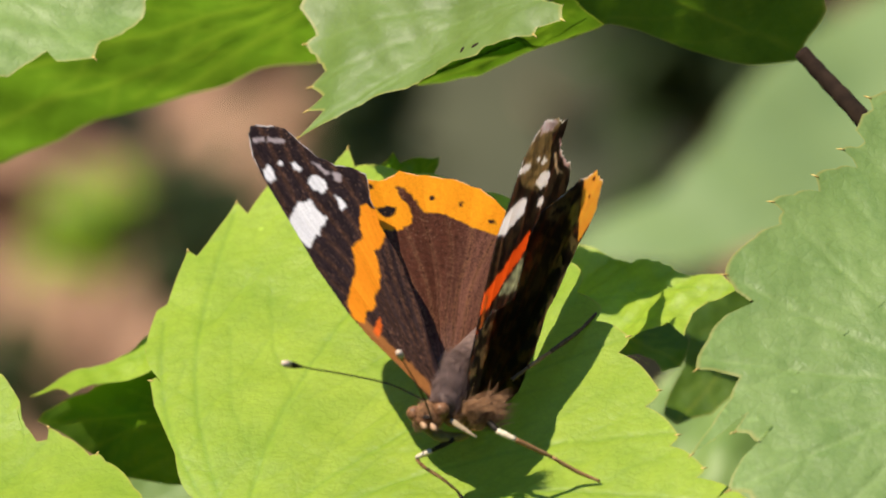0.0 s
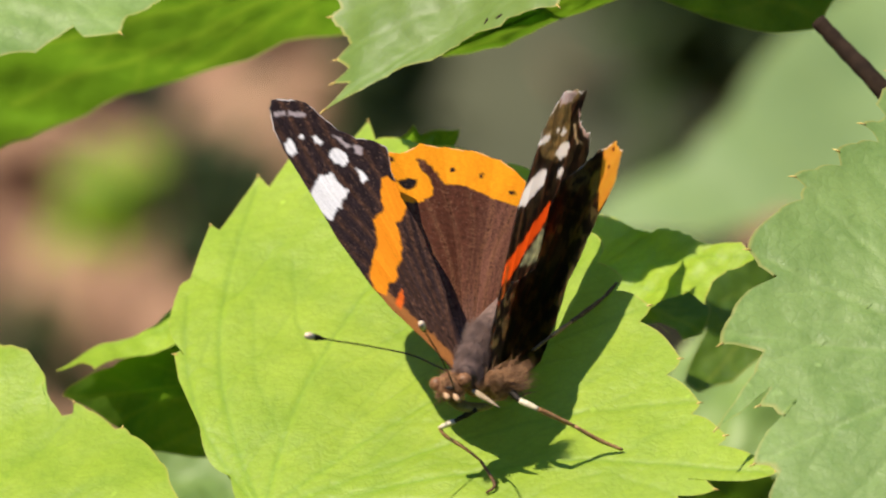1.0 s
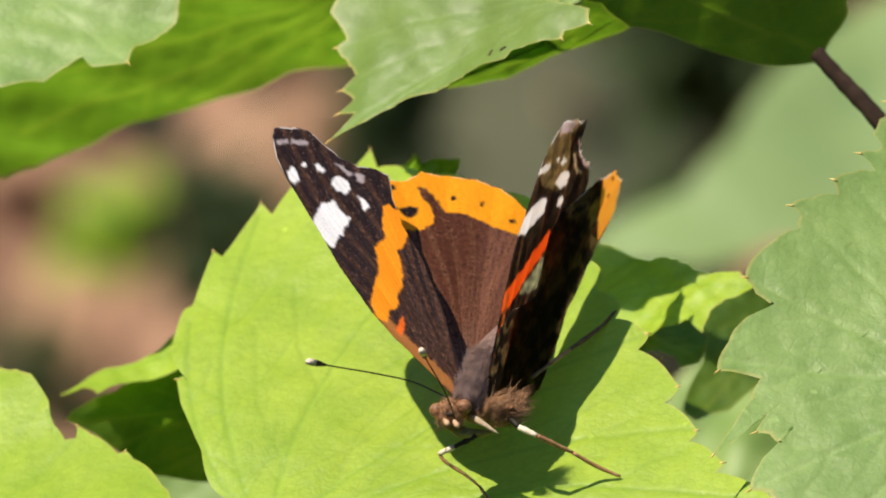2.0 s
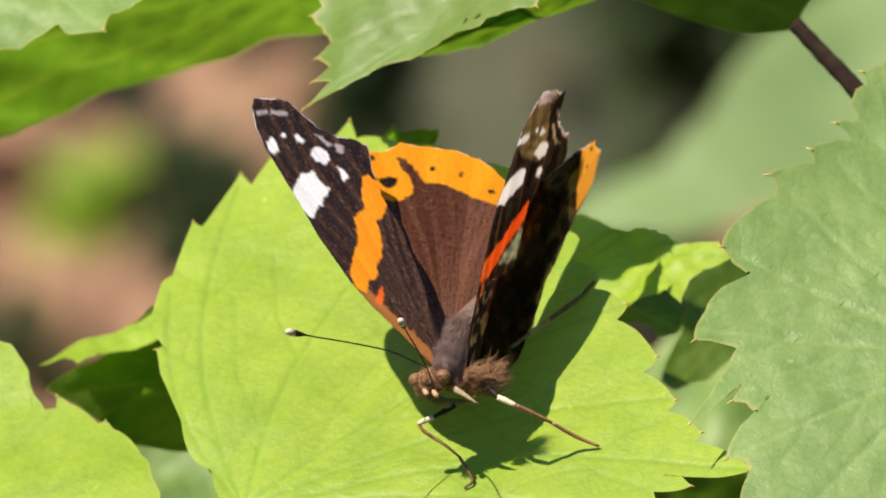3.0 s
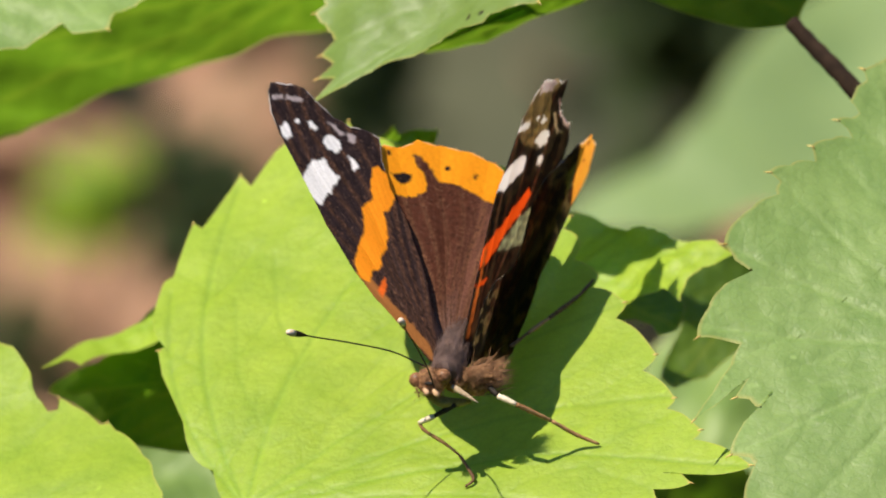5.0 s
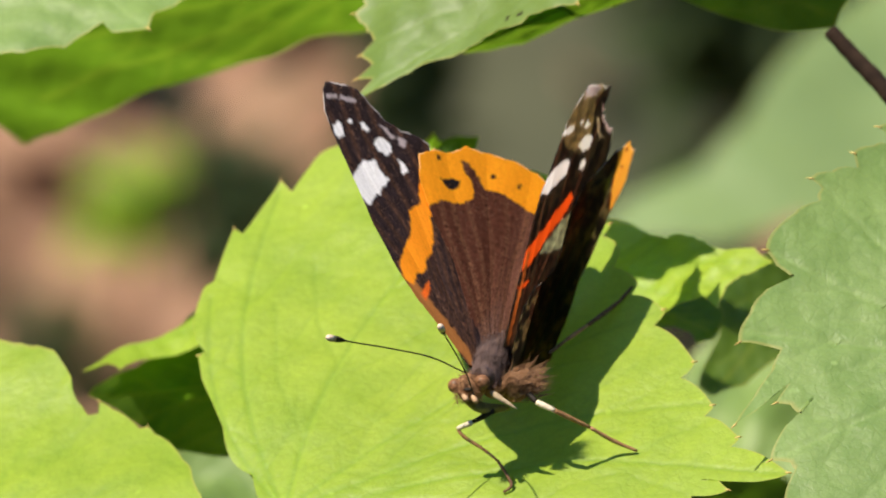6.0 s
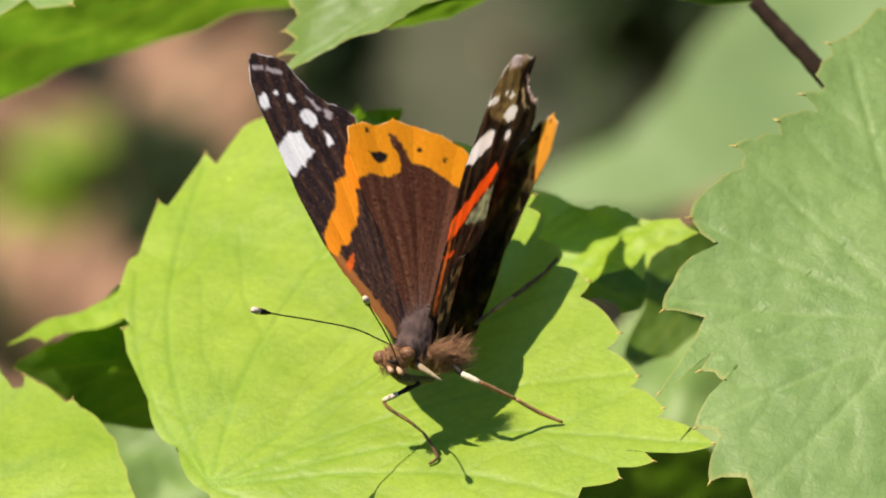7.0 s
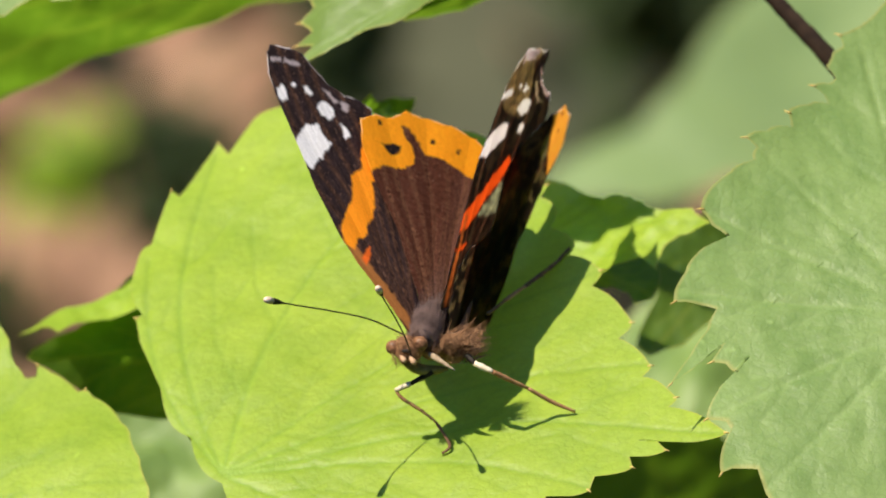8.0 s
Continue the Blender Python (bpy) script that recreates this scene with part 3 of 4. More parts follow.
WHITE_C, ORANGE_C, RED_C = (0.92, 0.88, 0.90), (1.0, 0.385, 0.012), (0.90, 0.17, 0.02)
DARK_C, BROWN_C, OLIVE_C = (0.018, 0.012, 0.012), (0.095, 0.032, 0.018), (0.22, 0.165, 0.08)
COSTA_C, MAUVE_C, SAGE_C, INK_C = (0.42, 0.165, 0.045), (0.46, 0.38, 0.39), (0.36, 0.37, 0.25), (0.016, 0.012, 0.010)


PALP = plain_material("palp_tan", (0.30, 0.17, 0.09), (0.55, 0.36, 0.22), 2500, 0.7)


def inside(x, y, poly):
    """Signed distance to a polygon's edge, positive inside."""
    odd = np.zeros(x.shape, bool)
    n = len(poly)
    for i in range(n):
        (ax, ay), (bx, by) = poly[i], poly[(i + 1) % n]
        cross = (ay > y) != (by > y)
        odd ^= cross & (x < (bx - ax) * (y - ay) / ((by - ay) if by != ay else 1e-9) + ax)
    d = polyline_distance(x, y, [list(poly) + [poly[0]]])
    return np.where(odd, d, -d)


def wing(name, at, turn, heart, corners, patches, ground, seed, label, seen_up=True, mat=WING, scallop=0.25, streak=0.3, bow=0.8, mottle=0.0, dusty=0.75, hem=(0.72, 0.66, 0.64)):
    """One wing: two thin faces with the pattern of its scales; the outline in millimetres round the hinge."""
    edge = toothed(corners, 0.16, 0.03, 0)
    edge = edge - np.array(heart)
    ang = np.arctan2(edge[:, 1], edge[:, 0])
    edge = edge * (1 + scallop * 0.012 * np.sin(ang * 46) + scallop * 0.01 * np.sin(ang * 117 + 1))[:, None]

    def height(x, y, t):
        gx, gy = x + heart[0], y + heart[1]
        r = np.hypot(gx, gy)
        a = np.arctan2(gy, gx)
        return bow * (waves(x, y, seed, 26) * 0.5) * np.clip(r / 15, 0, 1) + 0.10 * np.abs(np.sin(a * 15)) * np.clip(r / 12, 0, 1)

    x, y, tt, z, faces = ring_mesh(edge, 95, height)
    n = len(x)
    gx, gy = x + heart[0], y + heart[1]
    r, a = np.hypot(gx, gy), np.arctan2(gy, gx)
    grain = waves(gx * 1.0, gy * 1.0, seed + 1, 1.1)
    bend = a * 14 + 0.25 * waves(gx, gy, seed + 2, 9)
    ray = np.clip(0.5 + 0.28 * waves(bend, r * 0.06, seed + 3, 0.55) + 0.25 * waves(bend, r * 0.10, seed + 20, 0.21), 0, 1)
    col = np.array(ground)[None, :] * (1 - streak * 0.4 + streak * 0.9 * ray + 0.15 * grain)[:, None]
    for colour, poly, *soft in patches:
        if soft:
            w = np.clip(inside(gx, gy, poly) / soft[0] + 0.5, 0, 1)[:, None]
            col = col * (1 - w) + w * np.array(colour)[None, :] * (0.62 + 0.76 * ray)[:, None]
    # scales lie thicker along the veins that fan out from the hinge
    rim_a = np.unwrap(np.arctan2(edge[:, 1] + heart[1], edge[:, 0] + heart[0]))
    far = np.hypot(edge[:, 0] + heart[0], edge[:, 1] + heart[1]) > 8
    mid_a = math.atan2(heart[1], heart[0])
    rel = (a - mid_a + math.pi) % (2 * math.pi) - math.pi
    rim_rel = ((rim_a - mid_a + math.pi) % (2 * math.pi) - math.pi)[far]
    speck = waves(gx, gy, seed + 11, 0.75) * waves(gx, gy, seed + 13, 1.9) + 0.9 * waves(gx, gy, seed + 12, 0.33) * waves(gx, gy, seed + 14, 0.9)
    dust = np.zeros(n)
    for va in np.linspace(rim_rel.min(), rim_rel.max(), 11)[1:-1]:
        off = r * np.abs(rel - va - 0.03 * np.sin(r * 0.35 + va * 9))
        dust = np.maximum(dust, np.exp(-(off / 0.32) ** 2) * np.clip(0.5 + 0.6 * speck, 0, 1) * (0.45 + 0.55 * np.sin(va * 37) ** 2))
        col[off < 0.07] *= 0.45
    dust = np.maximum(dust, 0.5 * np.clip(speck - 0.75, 0, 1) * np.clip(r / 18, 0, 1))[:, None]
    col = col * (1 - dusty * dust) + dusty * dust * np.array((0.32, 0.145, 0.075))[None, :]
    if mottle:
        marble = waves(gx, gy, seed + 4, 3.2) + 0.7 * waves(gx, gy, seed + 6, 1.3) + 0.8 * (ray - 0.5)
        w = mottle * np.clip((marble - 0.05) * 1.8, 0, 1)[:, None]
        col = col * (1 - w) + w * np.array((0.26, 0.20, 0.10))[None, :]
    for colour, poly, *soft in patches:
        if soft:
            continue
        d = inside(gx, gy, poly) + 0.10 * grain + 0.05 * waves(gx, gy, seed + 7, 0.6) + 0.10 * (ray - 0.5)
        w = np.clip(d / 0.24 + 0.5, 0, 1)[:, None]
        tone = 0.90 + 0.18 * ray
        if mottle and max(colour) < 0.5:
            tone = np.clip(0.95 + 0.30 * marble, 0.4, 1.5)
        col = col * (1 - w) + w * np.array(colour)[None, :] * tone[:, None]
    # single scales stand out lighter or darker
    pick = np.random.RandomState(seed)
    col = col * np.clip(1 + np.where(col.max(axis=1) < 0.22, 0.26, 0.05) * pick.normal(size=n), 0.45, 1.8)[:, None]
    glint = (pick.uniform(size=n) < 0.16 * np.clip(0.2 + speck, 0, 1) * np.clip(2.4 * ray - 0.7, 0, 1)) & (col.max(axis=1) < 0.2) & (r > 5)
    col[glint] = col[glint] * 0.4 + 0.6 * np.array((0.30, 0.17, 0.11))
    # a pale fringe, broken by dark hairs at the vein ends
    fringe = (tt > 0.985) & (r > 0.66 * r.max())
    gap = np.clip(0.55 + 1.3 * np.sin(a * 60 + seed) + 0.3 * grain, 0.05, 1)[fringe][:, None]
    col[fringe] = col[fringe] * (1 - 0.8 * gap) + 0.8 * gap * np.array(hem)
    back = np.tile(np.array(INK_C), (n, 1)) * (0.8 + 0.6 * ray)[:, None]
    for colour, poly, *soft in patches:
        w = np.clip(inside(gx, gy, poly) / 0.3 + 0.5, 0, 1)[:, None]
        back = back * (1 - w) + w * np.array(colour)[None, :] * 0.8
    up, down = (col, back) if seen_up else (back, col)
    verts = [(p * MM, q * MM, (s + 0.04) * MM) for p, q, s in zip(gx, gy, z)] + [(p * MM, q * MM, (s - 0.04) * MM) for p, q, s in zip(gx, gy, z)]
    m = len(edge)
    both = faces + [tuple(n + i for i in f[::-1]) for f in faces]
    both += [(n - m + i, 2 * n - m + i, 2 * n - m + (i + 1) % m, n - m + (i + 1) % m) for i in range(m)]
    me = bpy.data.meshes.new(name)
    me.from_pydata(verts, [], both)
    rgba = np.ones((2 * n, 4), np.float32)
    rgba[:n, :3], rgba[n:, :3] = np.clip(up, 0, 1), np.clip(down, 0, 1)
    me.attributes.new("pattern", "FLOAT_COLOR", "POINT").data.foreach_set("color", rgba.ravel())
    if not seen_up:
        # the upper face's see-through colour is lifted to brighten the raised wing
        rgba[:n, :3] = np.clip(0.35 + 1.4 * col, 0, 1)
    me.attributes.new("through", "FLOAT_COLOR", "POINT").data.foreach_set("color", rgba.ravel())
    ob = link_mesh(name, me, mat, butterfly, label)
    ob.matrix_basis = pose(at[0] * MM, at[1] * MM, at[2] * MM, *turn)
    return ob


hindwing_spread = wing("hindwing", (-1.32, -7.23, 12.34), (17.52, 26.45, 8.00), (-1.50, 15.21),
    [(0.0, -0.3), (-2.1, 2.9), (-5.4, 10.4), (-8.1, 14.2), (-10.1, 17.8), (-10.5, 20.7), (-8.8, 22.2), (-7.2, 22.6), (-5.1, 24.6), (-2.1, 25.2), (0.9, 25.7), (3.3, 25.5), (5.2, 24.4), (6.4, 23.2), (7.1, 21.1), (6.3, 16.0), (4.0, 7.8), (3.3, 2.5), (2.2, 0.5)],
    [
        (ORANGE_C, [(-11.1, 20.5), (-9.0, 22.6), (-7.2, 23.0), (-5.1, 25.1), (-2.1, 25.7), (0.9, 26.3), (3.3, 26.2), (5.7, 25.0), (7.2, 23.5), (6.6, 20.1), (5.0, 20.5), (3.3, 20.4), (1.5, 20.9), (-0.3, 21.1), (-2.5, 20.8), (-3.3, 21.7), (-4.8, 22.8), (-5.5, 22.5), (-9.9, 19.7)]),
        (ORANGE_C, [(-10.8, 20.5), (-9.1, 23.1), (-5.3, 24.4), (-5.5, 22.4), (-4.9, 21.4), (-4.0, 20.6), (-3.7, 19.2), (-4.3, 18.1), (-5.8, 17.2), (-6.9, 17.0), (-8.7, 15.4), (-9.5, 15.5)]),
        (DARK_C, [(-7.7, 19.2), (-7.2, 19.3), (-6.4, 20.0), (-5.4, 20.2), (-5.5, 19.4), (-6.1, 18.6), (-6.9, 18.5)]),
        (DARK_C, [(-8.4, 21.8), (-7.9, 21.9), (-7.8, 21.4), (-8.2, 21.1)]),
        (DARK_C, [(-1.8, 22.9), (-1.4, 23.0), (-1.4, 22.6), (-1.8, 22.4)]),
        (DARK_C, [(1.1, 23.0), (1.5, 23.2), (1.5, 22.7), (1.1, 22.6)]),
        (DARK_C, [(4.2, 21.9), (4.7, 22.3), (4.9, 21.8), (4.3, 21.6)]),
        ((0.19, 0.125, 0.105), [(-1.5, -0.5), (-1.6, 3.5), (0.6, 8.0), (3.2, 6.0), (3.4, 0.5)], 2.2),
        ((0.175, 0.074, 0.050), [(-0.6, -0.5), (-0.0, 10.4), (2.1, 20.6), (7.5, 22.6), (6.3, 12.6), (3.6, 0.9)], 3.0),
    ],
    BROWN_C, 5, "dark brown hindwing with an orange spotted border", bow=0.3, hem=(0.95, 0.60, 0.26))
forewing_spread = wing("forewing", (-2.11, -8.40, 12.76), (17.52, 26.45, 8.00), (-10.71, 13.63),
    [(0.3, -0.3), (-0.9, -0.3), (-3.6, 2.0), (-7.1, 4.5), (-9.3, 6.6), (-12.8, 10.7), (-16.0, 15.4), (-18.4, 18.9), (-19.6, 21.2), (-20.0, 23.7), (-19.8, 24.7), (-18.2, 25.4), (-16.2, 25.9), (-14.8, 25.1), (-12.9, 23.9), (-10.8, 23.5), (-9.3, 23.9), (-7.6, 23.7), (-7.3, 21.0), (-6.3, 18.0), (-3.6, 12.9), (-1.1, 6.4), (0.5, 1.6)],
    [
        (COSTA_C, [(-9.8, 7.8), (-7.9, 6.6), (-5.0, 4.5), (-2.8, 3.0), (-0.8, 1.3), (-0.3, -0.5), (-3.6, 1.6), (-7.1, 4.0)]),
        (RED_C, [(-6.8, 5.3), (-6.5, 6.6), (-6.1, 7.1), (-5.8, 6.2), (-6.2, 4.8)]),
        (WHITE_C, [(-15.5, 15.6), (-14.8, 17.4), (-13.6, 18.1), (-12.8, 17.2), (-11.9, 16.6), (-12.6, 14.4), (-13.0, 13.8), (-13.5, 12.6), (-14.3, 12.9), (-15.1, 13.9), (-15.7, 14.6)]),
        (WHITE_C, [(-13.7, 21.0), (-12.9, 21.6), (-12.0, 21.3), (-11.7, 20.4), (-12.2, 19.5), (-13.2, 19.5), (-13.7, 20.1)]),
        (WHITE_C, [(-10.9, 19.8), (-10.4, 19.7), (-9.8, 18.8), (-10.2, 18.2), (-10.7, 18.9)]),
        (WHITE_C, [(-18.5, 19.9), (-17.8, 20.8), (-17.3, 20.1), (-17.2, 19.4), (-17.6, 18.6), (-18.3, 19.0)]),
        (WHITE_C, [(-17.0, 21.4), (-16.5, 21.7), (-16.5, 21.2), (-16.9, 21.1)]),
        (WHITE_C, [(-15.7, 21.9), (-15.1, 22.2), (-14.5, 21.6), (-14.6, 21.2), (-15.3, 21.3)]),
        (MAUVE_C, [(-19.6, 23.3), (-18.4, 23.9), (-18.4, 23.4), (-19.5, 22.8)]),
        (MAUVE_C, [(-18.0, 24.1), (-16.1, 24.5), (-16.3, 24.0), (-18.0, 23.5)]),
        (MAUVE_C, [(-13.2, 23.0), (-12.4, 23.0), (-11.1, 22.2), (-12.0, 22.1)]),
        (MAUVE_C, [(-11.3, 22.5), (-10.3, 22.6), (-10.2, 21.7), (-11.0, 21.6)]),
        ((1.0, 0.34, 0.014), [(-7.7, 20.0), (-6.6, 19.7), (-6.3, 18.6), (-5.8, 17.5), (-5.9, 15.8), (-6.9, 14.4), (-6.4, 13.2), (-6.2, 10.6), (-6.8, 9.3), (-6.5, 8.4), (-7.6, 7.1), (-7.8, 6.0), (-8.8, 6.0), (-9.3, 7.1), (-9.5, 8.0), (-8.9, 10.6), (-8.8, 12.3), (-9.2, 14.2), (-8.2, 15.6), (-8.4, 17.5), (-8.3, 19.3)]),
    ],
    (0.028, 0.017, 0.018), 8, "black forewing with an orange band and white spots", streak=0.42, bow=0.35, dusty=0.62)
forewing_raised = wing("forewing", (0.63, -5.87, 10.65), (86.65, 9.67, 70.81), (12.82, 8.51),
    [(0.0, -0.4), (-1.5, 1.6), (0.5, 4.2), (4.2, 8.9), (8.2, 13.1), (11.9, 15.4), (15.2, 17.4), (18.6, 18.6), (20.4, 18.8), (21.3, 18.9), (22.8, 18.7), (24.1, 17.9), (25.3, 17.7), (26.5, 16.9), (28.6, 16.1), (28.2, 15.5), (27.7, 15.1), (27.2, 15.0), (26.4, 15.0), (27.1, 14.3), (26.2, 14.3), (27.2, 13.4), (26.9, 13.2), (28.3, 12.3), (28.6, 11.6), (29.7, 11.1), (29.6, 10.0), (28.2, 9.0), (25.4, 7.4), (21.2, 4.7), (14.6, 0.6), (6.3, -2.1)],
    [
        (OLIVE_C, [(21.9, 19.4), (28.7, 16.2), (24.1, 16.7), (23.2, 14.5), (22.0, 12.0), (19.5, 12.7), (15.3, 15.1), (13.9, 17.3), (18.6, 18.6)]),
        (MAUVE_C, [(20.7, 19.2), (23.6, 18.5), (25.8, 17.0), (24.1, 16.9), (20.3, 18.2)]),
        ((0.55, 0.40, 0.40), [(26.2, 15.2), (27.9, 13.3), (31.9, 9.3), (32.1, 8.4), (29.7, 10.3), (28.0, 11.5), (26.6, 13.2), (25.9, 14.8)]),
        ((0.45, 0.36, 0.26), [(24.3, 14.5), (25.2, 14.1), (25.6, 12.5), (27.1, 11.2), (25.7, 11.7), (24.7, 12.9)]),
        (DARK_C, [(26.9, 12.8), (27.6, 12.4), (27.6, 12.1), (26.9, 12.5)]),
        (DARK_C, [(29.0, 11.1), (29.7, 10.6), (29.7, 10.3), (29.0, 10.7)]),
        (WHITE_C, [(8.0, 13.2), (7.8, 14.0), (11.1, 14.3), (15.3, 13.9), (16.5, 13.2), (15.8, 12.2), (12.8, 12.3), (10.3, 12.3)]),
        (WHITE_C, [(19.1, 13.6), (20.3, 14.0), (22.5, 13.5), (23.2, 12.7), (22.0, 12.3), (20.3, 12.5)]),
        (WHITE_C, [(19.2, 11.3), (19.5, 11.9), (20.8, 11.6), (21.2, 11.1), (20.2, 10.7)]),
        (WHITE_C, [(13.6, 17.0), (14.9, 17.1), (17.4, 16.6), (17.4, 16.2), (15.8, 16.2)]),
        (WHITE_C, [(19.1, 16.1), (19.9, 16.1), (20.4, 15.7), (19.6, 15.7)]),
        (WHITE_C, [(20.6, 15.1), (21.6, 15.2), (22.3, 14.6), (21.5, 14.5)]),
        (RED_C, [(1.0, 7.8), (3.7, 9.0), (9.5, 9.0), (14.0, 9.4), (17.0, 9.7), (17.7, 8.8), (15.0, 8.0), (10.5, 7.7), (5.9, 6.9)]),
        (SAGE_C, [(8.5, 6.9), (10.5, 7.3), (15.0, 7.7), (18.2, 7.2), (18.0, 5.0), (15.5, 4.6), (11.8, 5.6)]),
        (COSTA_C, [(-0.7, 1.8), (1.0, 4.0), (4.9, 8.6), (5.5, 8.3), (2.0, 3.5), (-0.0, 0.9)]),
        (RED_C, [(1.3, 6.3), (5.4, 5.4), (4.2, 5.1)]),
    ],
    INK_C, 12, "underside of a raised forewing, black with a red band", False, WING_BACKLIT, 0.6, bow=0.3, mottle=0.16)
hindwing_raised = wing("hindwing", (1.36, -6.36, 10.82), (86.30, 10.35, 70.23), (16.77, 4.12),
    [(-1.8, 0.6), (-1.8, 4.2), (0.3, 7.0), (3.8, 7.6), (8.6, 6.4), (10.4, 6.2), (11.8, 7.6), (12.9, 9.2), (14.2, 10.7), (18.3, 11.6), (25.8, 10.3), (29.1, 10.1), (33.8, 9.0), (35.7, 7.1), (33.4, 4.9), (28.3, 3.7), (25.4, 2.7), (20.1, 0.6), (17.2, -1.4), (11.1, -4.0), (3.8, -2.6)],
    [
        (OLIVE_C, [(20.0, 11.7), (24.1, 10.6), (28.8, 9.4), (28.3, 9.1), (24.1, 9.9), (20.8, 10.8)]),
        ((0.25, 0.21, 0.11), [(25.8, 8.4), (28.8, 8.3), (28.3, 6.2), (26.6, 6.3)]),
        ((1.0, 0.42, 0.09), [(28.3, 4.1), (29.0, 7.1), (30.3, 9.8), (33.8, 9.3), (36.7, 6.7), (34.0, 4.6)]),
        (DARK_C, [(32.6, 8.8), (33.3, 8.6), (33.3, 8.2), (32.6, 8.5)]),
        (DARK_C, [(31.6, 7.4), (32.1, 7.3), (32.1, 6.9), (31.6, 7.1)]),
        ((0.30, 0.26, 0.15), [(19.7, 10.2), (21.3, 10.7), (25.8, 9.5), (26.6, 8.1), (24.1, 8.6), (22.5, 8.7)]),
        (DARK_C, [(20.8, 10.0), (23.3, 9.8), (25.3, 9.0), (23.6, 9.1)]),
        ((0.10, 0.08, 0.05), [(12.7, 3.0), (16.8, 5.9), (18.4, 5.2), (14.3, 1.7)]),
        ((0.05, 0.042, 0.028), [(-0.2, 1.7), (3.8, 4.0), (4.8, 3.3), (1.4, 1.0)]),
        ((0.04, 0.034, 0.022), [(8.7, 2.4), (15.1, 4.3), (16.1, 3.5), (10.3, 1.4)]),
    ],
    INK_C, 15, "mottled black underside of a raised hindwing, orange edge", False, WING_BACKLIT, 0.6, bow=0.4, mottle=0.65)


def blob(bm, at, size, turn=(0, 0, 0), seg=18):
    m = pose(at[0] * MM, at[1] * MM, at[2] * MM, *turn) @ Matrix.Diagonal((size[0] * MM, size[1] * MM, size[2] * MM, 1))
    bmesh.ops.create_uvsphere(bm, u_segments=seg, v_segments=seg * 2 // 3, radius=1.0, matrix=m)


def hairs(bm, at, way, spread, count, length, width, seed, scatter=(1, 1, 1)):
    """Fine tapering hairs that start round a point."""
    r = random.Random(seed)
    w = Vector(way).normalized()
    for _ in range(count):
        p = Vector(at) + Vector([r.uniform(-1, 1) * s for s in scatter])
        d = (w + Vector([r.gauss(0, spread) for _ in range(3)])).normalized()
        side = d.orthogonal().normalized() * width
        e = p + d * length * r.uniform(0.6, 1.1)
        mid = (p + e) / 2 + Vector([r.gauss(0, 0.06) * length for _ in range(3)])
        up = d.cross(side)
        v = [bm.verts.new(q * MM) for q in (p + side, p - side * 0.5 + up * 0.8, p - side * 0.5 - up * 0.8)]
        h = [bm.verts.new(q * MM) for q in (mid + side * 0.7, mid - side * 0.35 + up * 0.6, mid - side * 0.35 - up * 0.6)]
        tip = bm.verts.new(e * MM)
        for i in range(3):
            bm.faces.new((v[i], v[(i + 1) % 3], h[(i + 1) % 3], h[i]))
            bm.faces.new((h[i], h[(i + 1) % 3], tip))


bm = bmesh.new()
tube(bm, curve_points([(-1.59, -9.5, 12.75), (-1.06, -5.8, 12.2), (-0.11, -0.2, 10.5), (2.3, 5.6, 9.2), (4.05, 10.86, 8.68), (4.88, 14.07, 8.53)], 5), [1.0, 1.3, 1.45, 1.55, 1.6, 1.6, 1.6, 1.6, 1.55, 1.5, 1.5, 1.5, 1.55, 1.6, 1.65, 1.65, 1.65, 1.6, 1.55, 1.5, 1.45, 1.35, 1.2, 1.0, 0.7, 0.3], 16)
body = part("body", bm, FUR_GREY, butterfly, "grey-brown furry thorax and abdomen")
bm = bmesh.new()
r = random.Random(4)
line = curve_points([(-1.65, -9.9, 12.9), (-1.17, -6.8, 12.45), (-0.43, -2.2, 11.3), (0.63, 2.8, 10.1)], 8)
for _ in range(5200):
    u = r.uniform(0, 18)
    p, q = line[int(u)].lerp(line[int(u) + 1], u % 1), line[int(u) + 3]
    d = (q - p).normalized()
    side = d.orthogonal().normalized()
    side = Matrix.Rotation(r.uniform(0, 6.28), 3, d) @ side
    hairs(bm, p + side * r.uniform(0.85, 1.0) * (1.28 + 0.50 * min(1.0, u / 7)), d + side * 0.10, 0.12, 1, 1.7, 0.014, r.random(), (0.08, 0.08, 0.08))
part("thorax_fur", bm, FUR_GREY, body)
bm = bmesh.new()
hairs(bm, (1.83, -8.97, 11.48), Vector((5.50, -8.10, 12.67)) - Vector((1.83, -8.97, 11.48)), 0.28, 520, 2.5, 0.03, 9, (1.3, 1.0, 1.2))
hairs(bm, (0.51, -10.32, 13.01), Vector((4.17, -11.62, 14.63)) - Vector((0.51, -10.32, 13.01)), 0.4, 300, 1.4, 0.018, 19, (0.5, 0.5, 0.5))
part("chest_fur", bm, FUR, body, "brown shaggy chest fur")
bm = bmesh.new()
blob(bm, (1.25, -8.23, 10.79), (1.5, 1.45, 1.5))
part("chest", bm, FUR, body)
bm = bmesh.new()
blob(bm, (-0.55, -8.8, 11.2), (1.35, 1.1, 1.15))
hairs(bm, (-0.4, -9.3, 11.6), (0.6, -0.7, 0.5), 0.4, 260, 0.9, 0.02, 41, (0.9, 0.5, 0.6))
part("neck", bm, FUR, body)

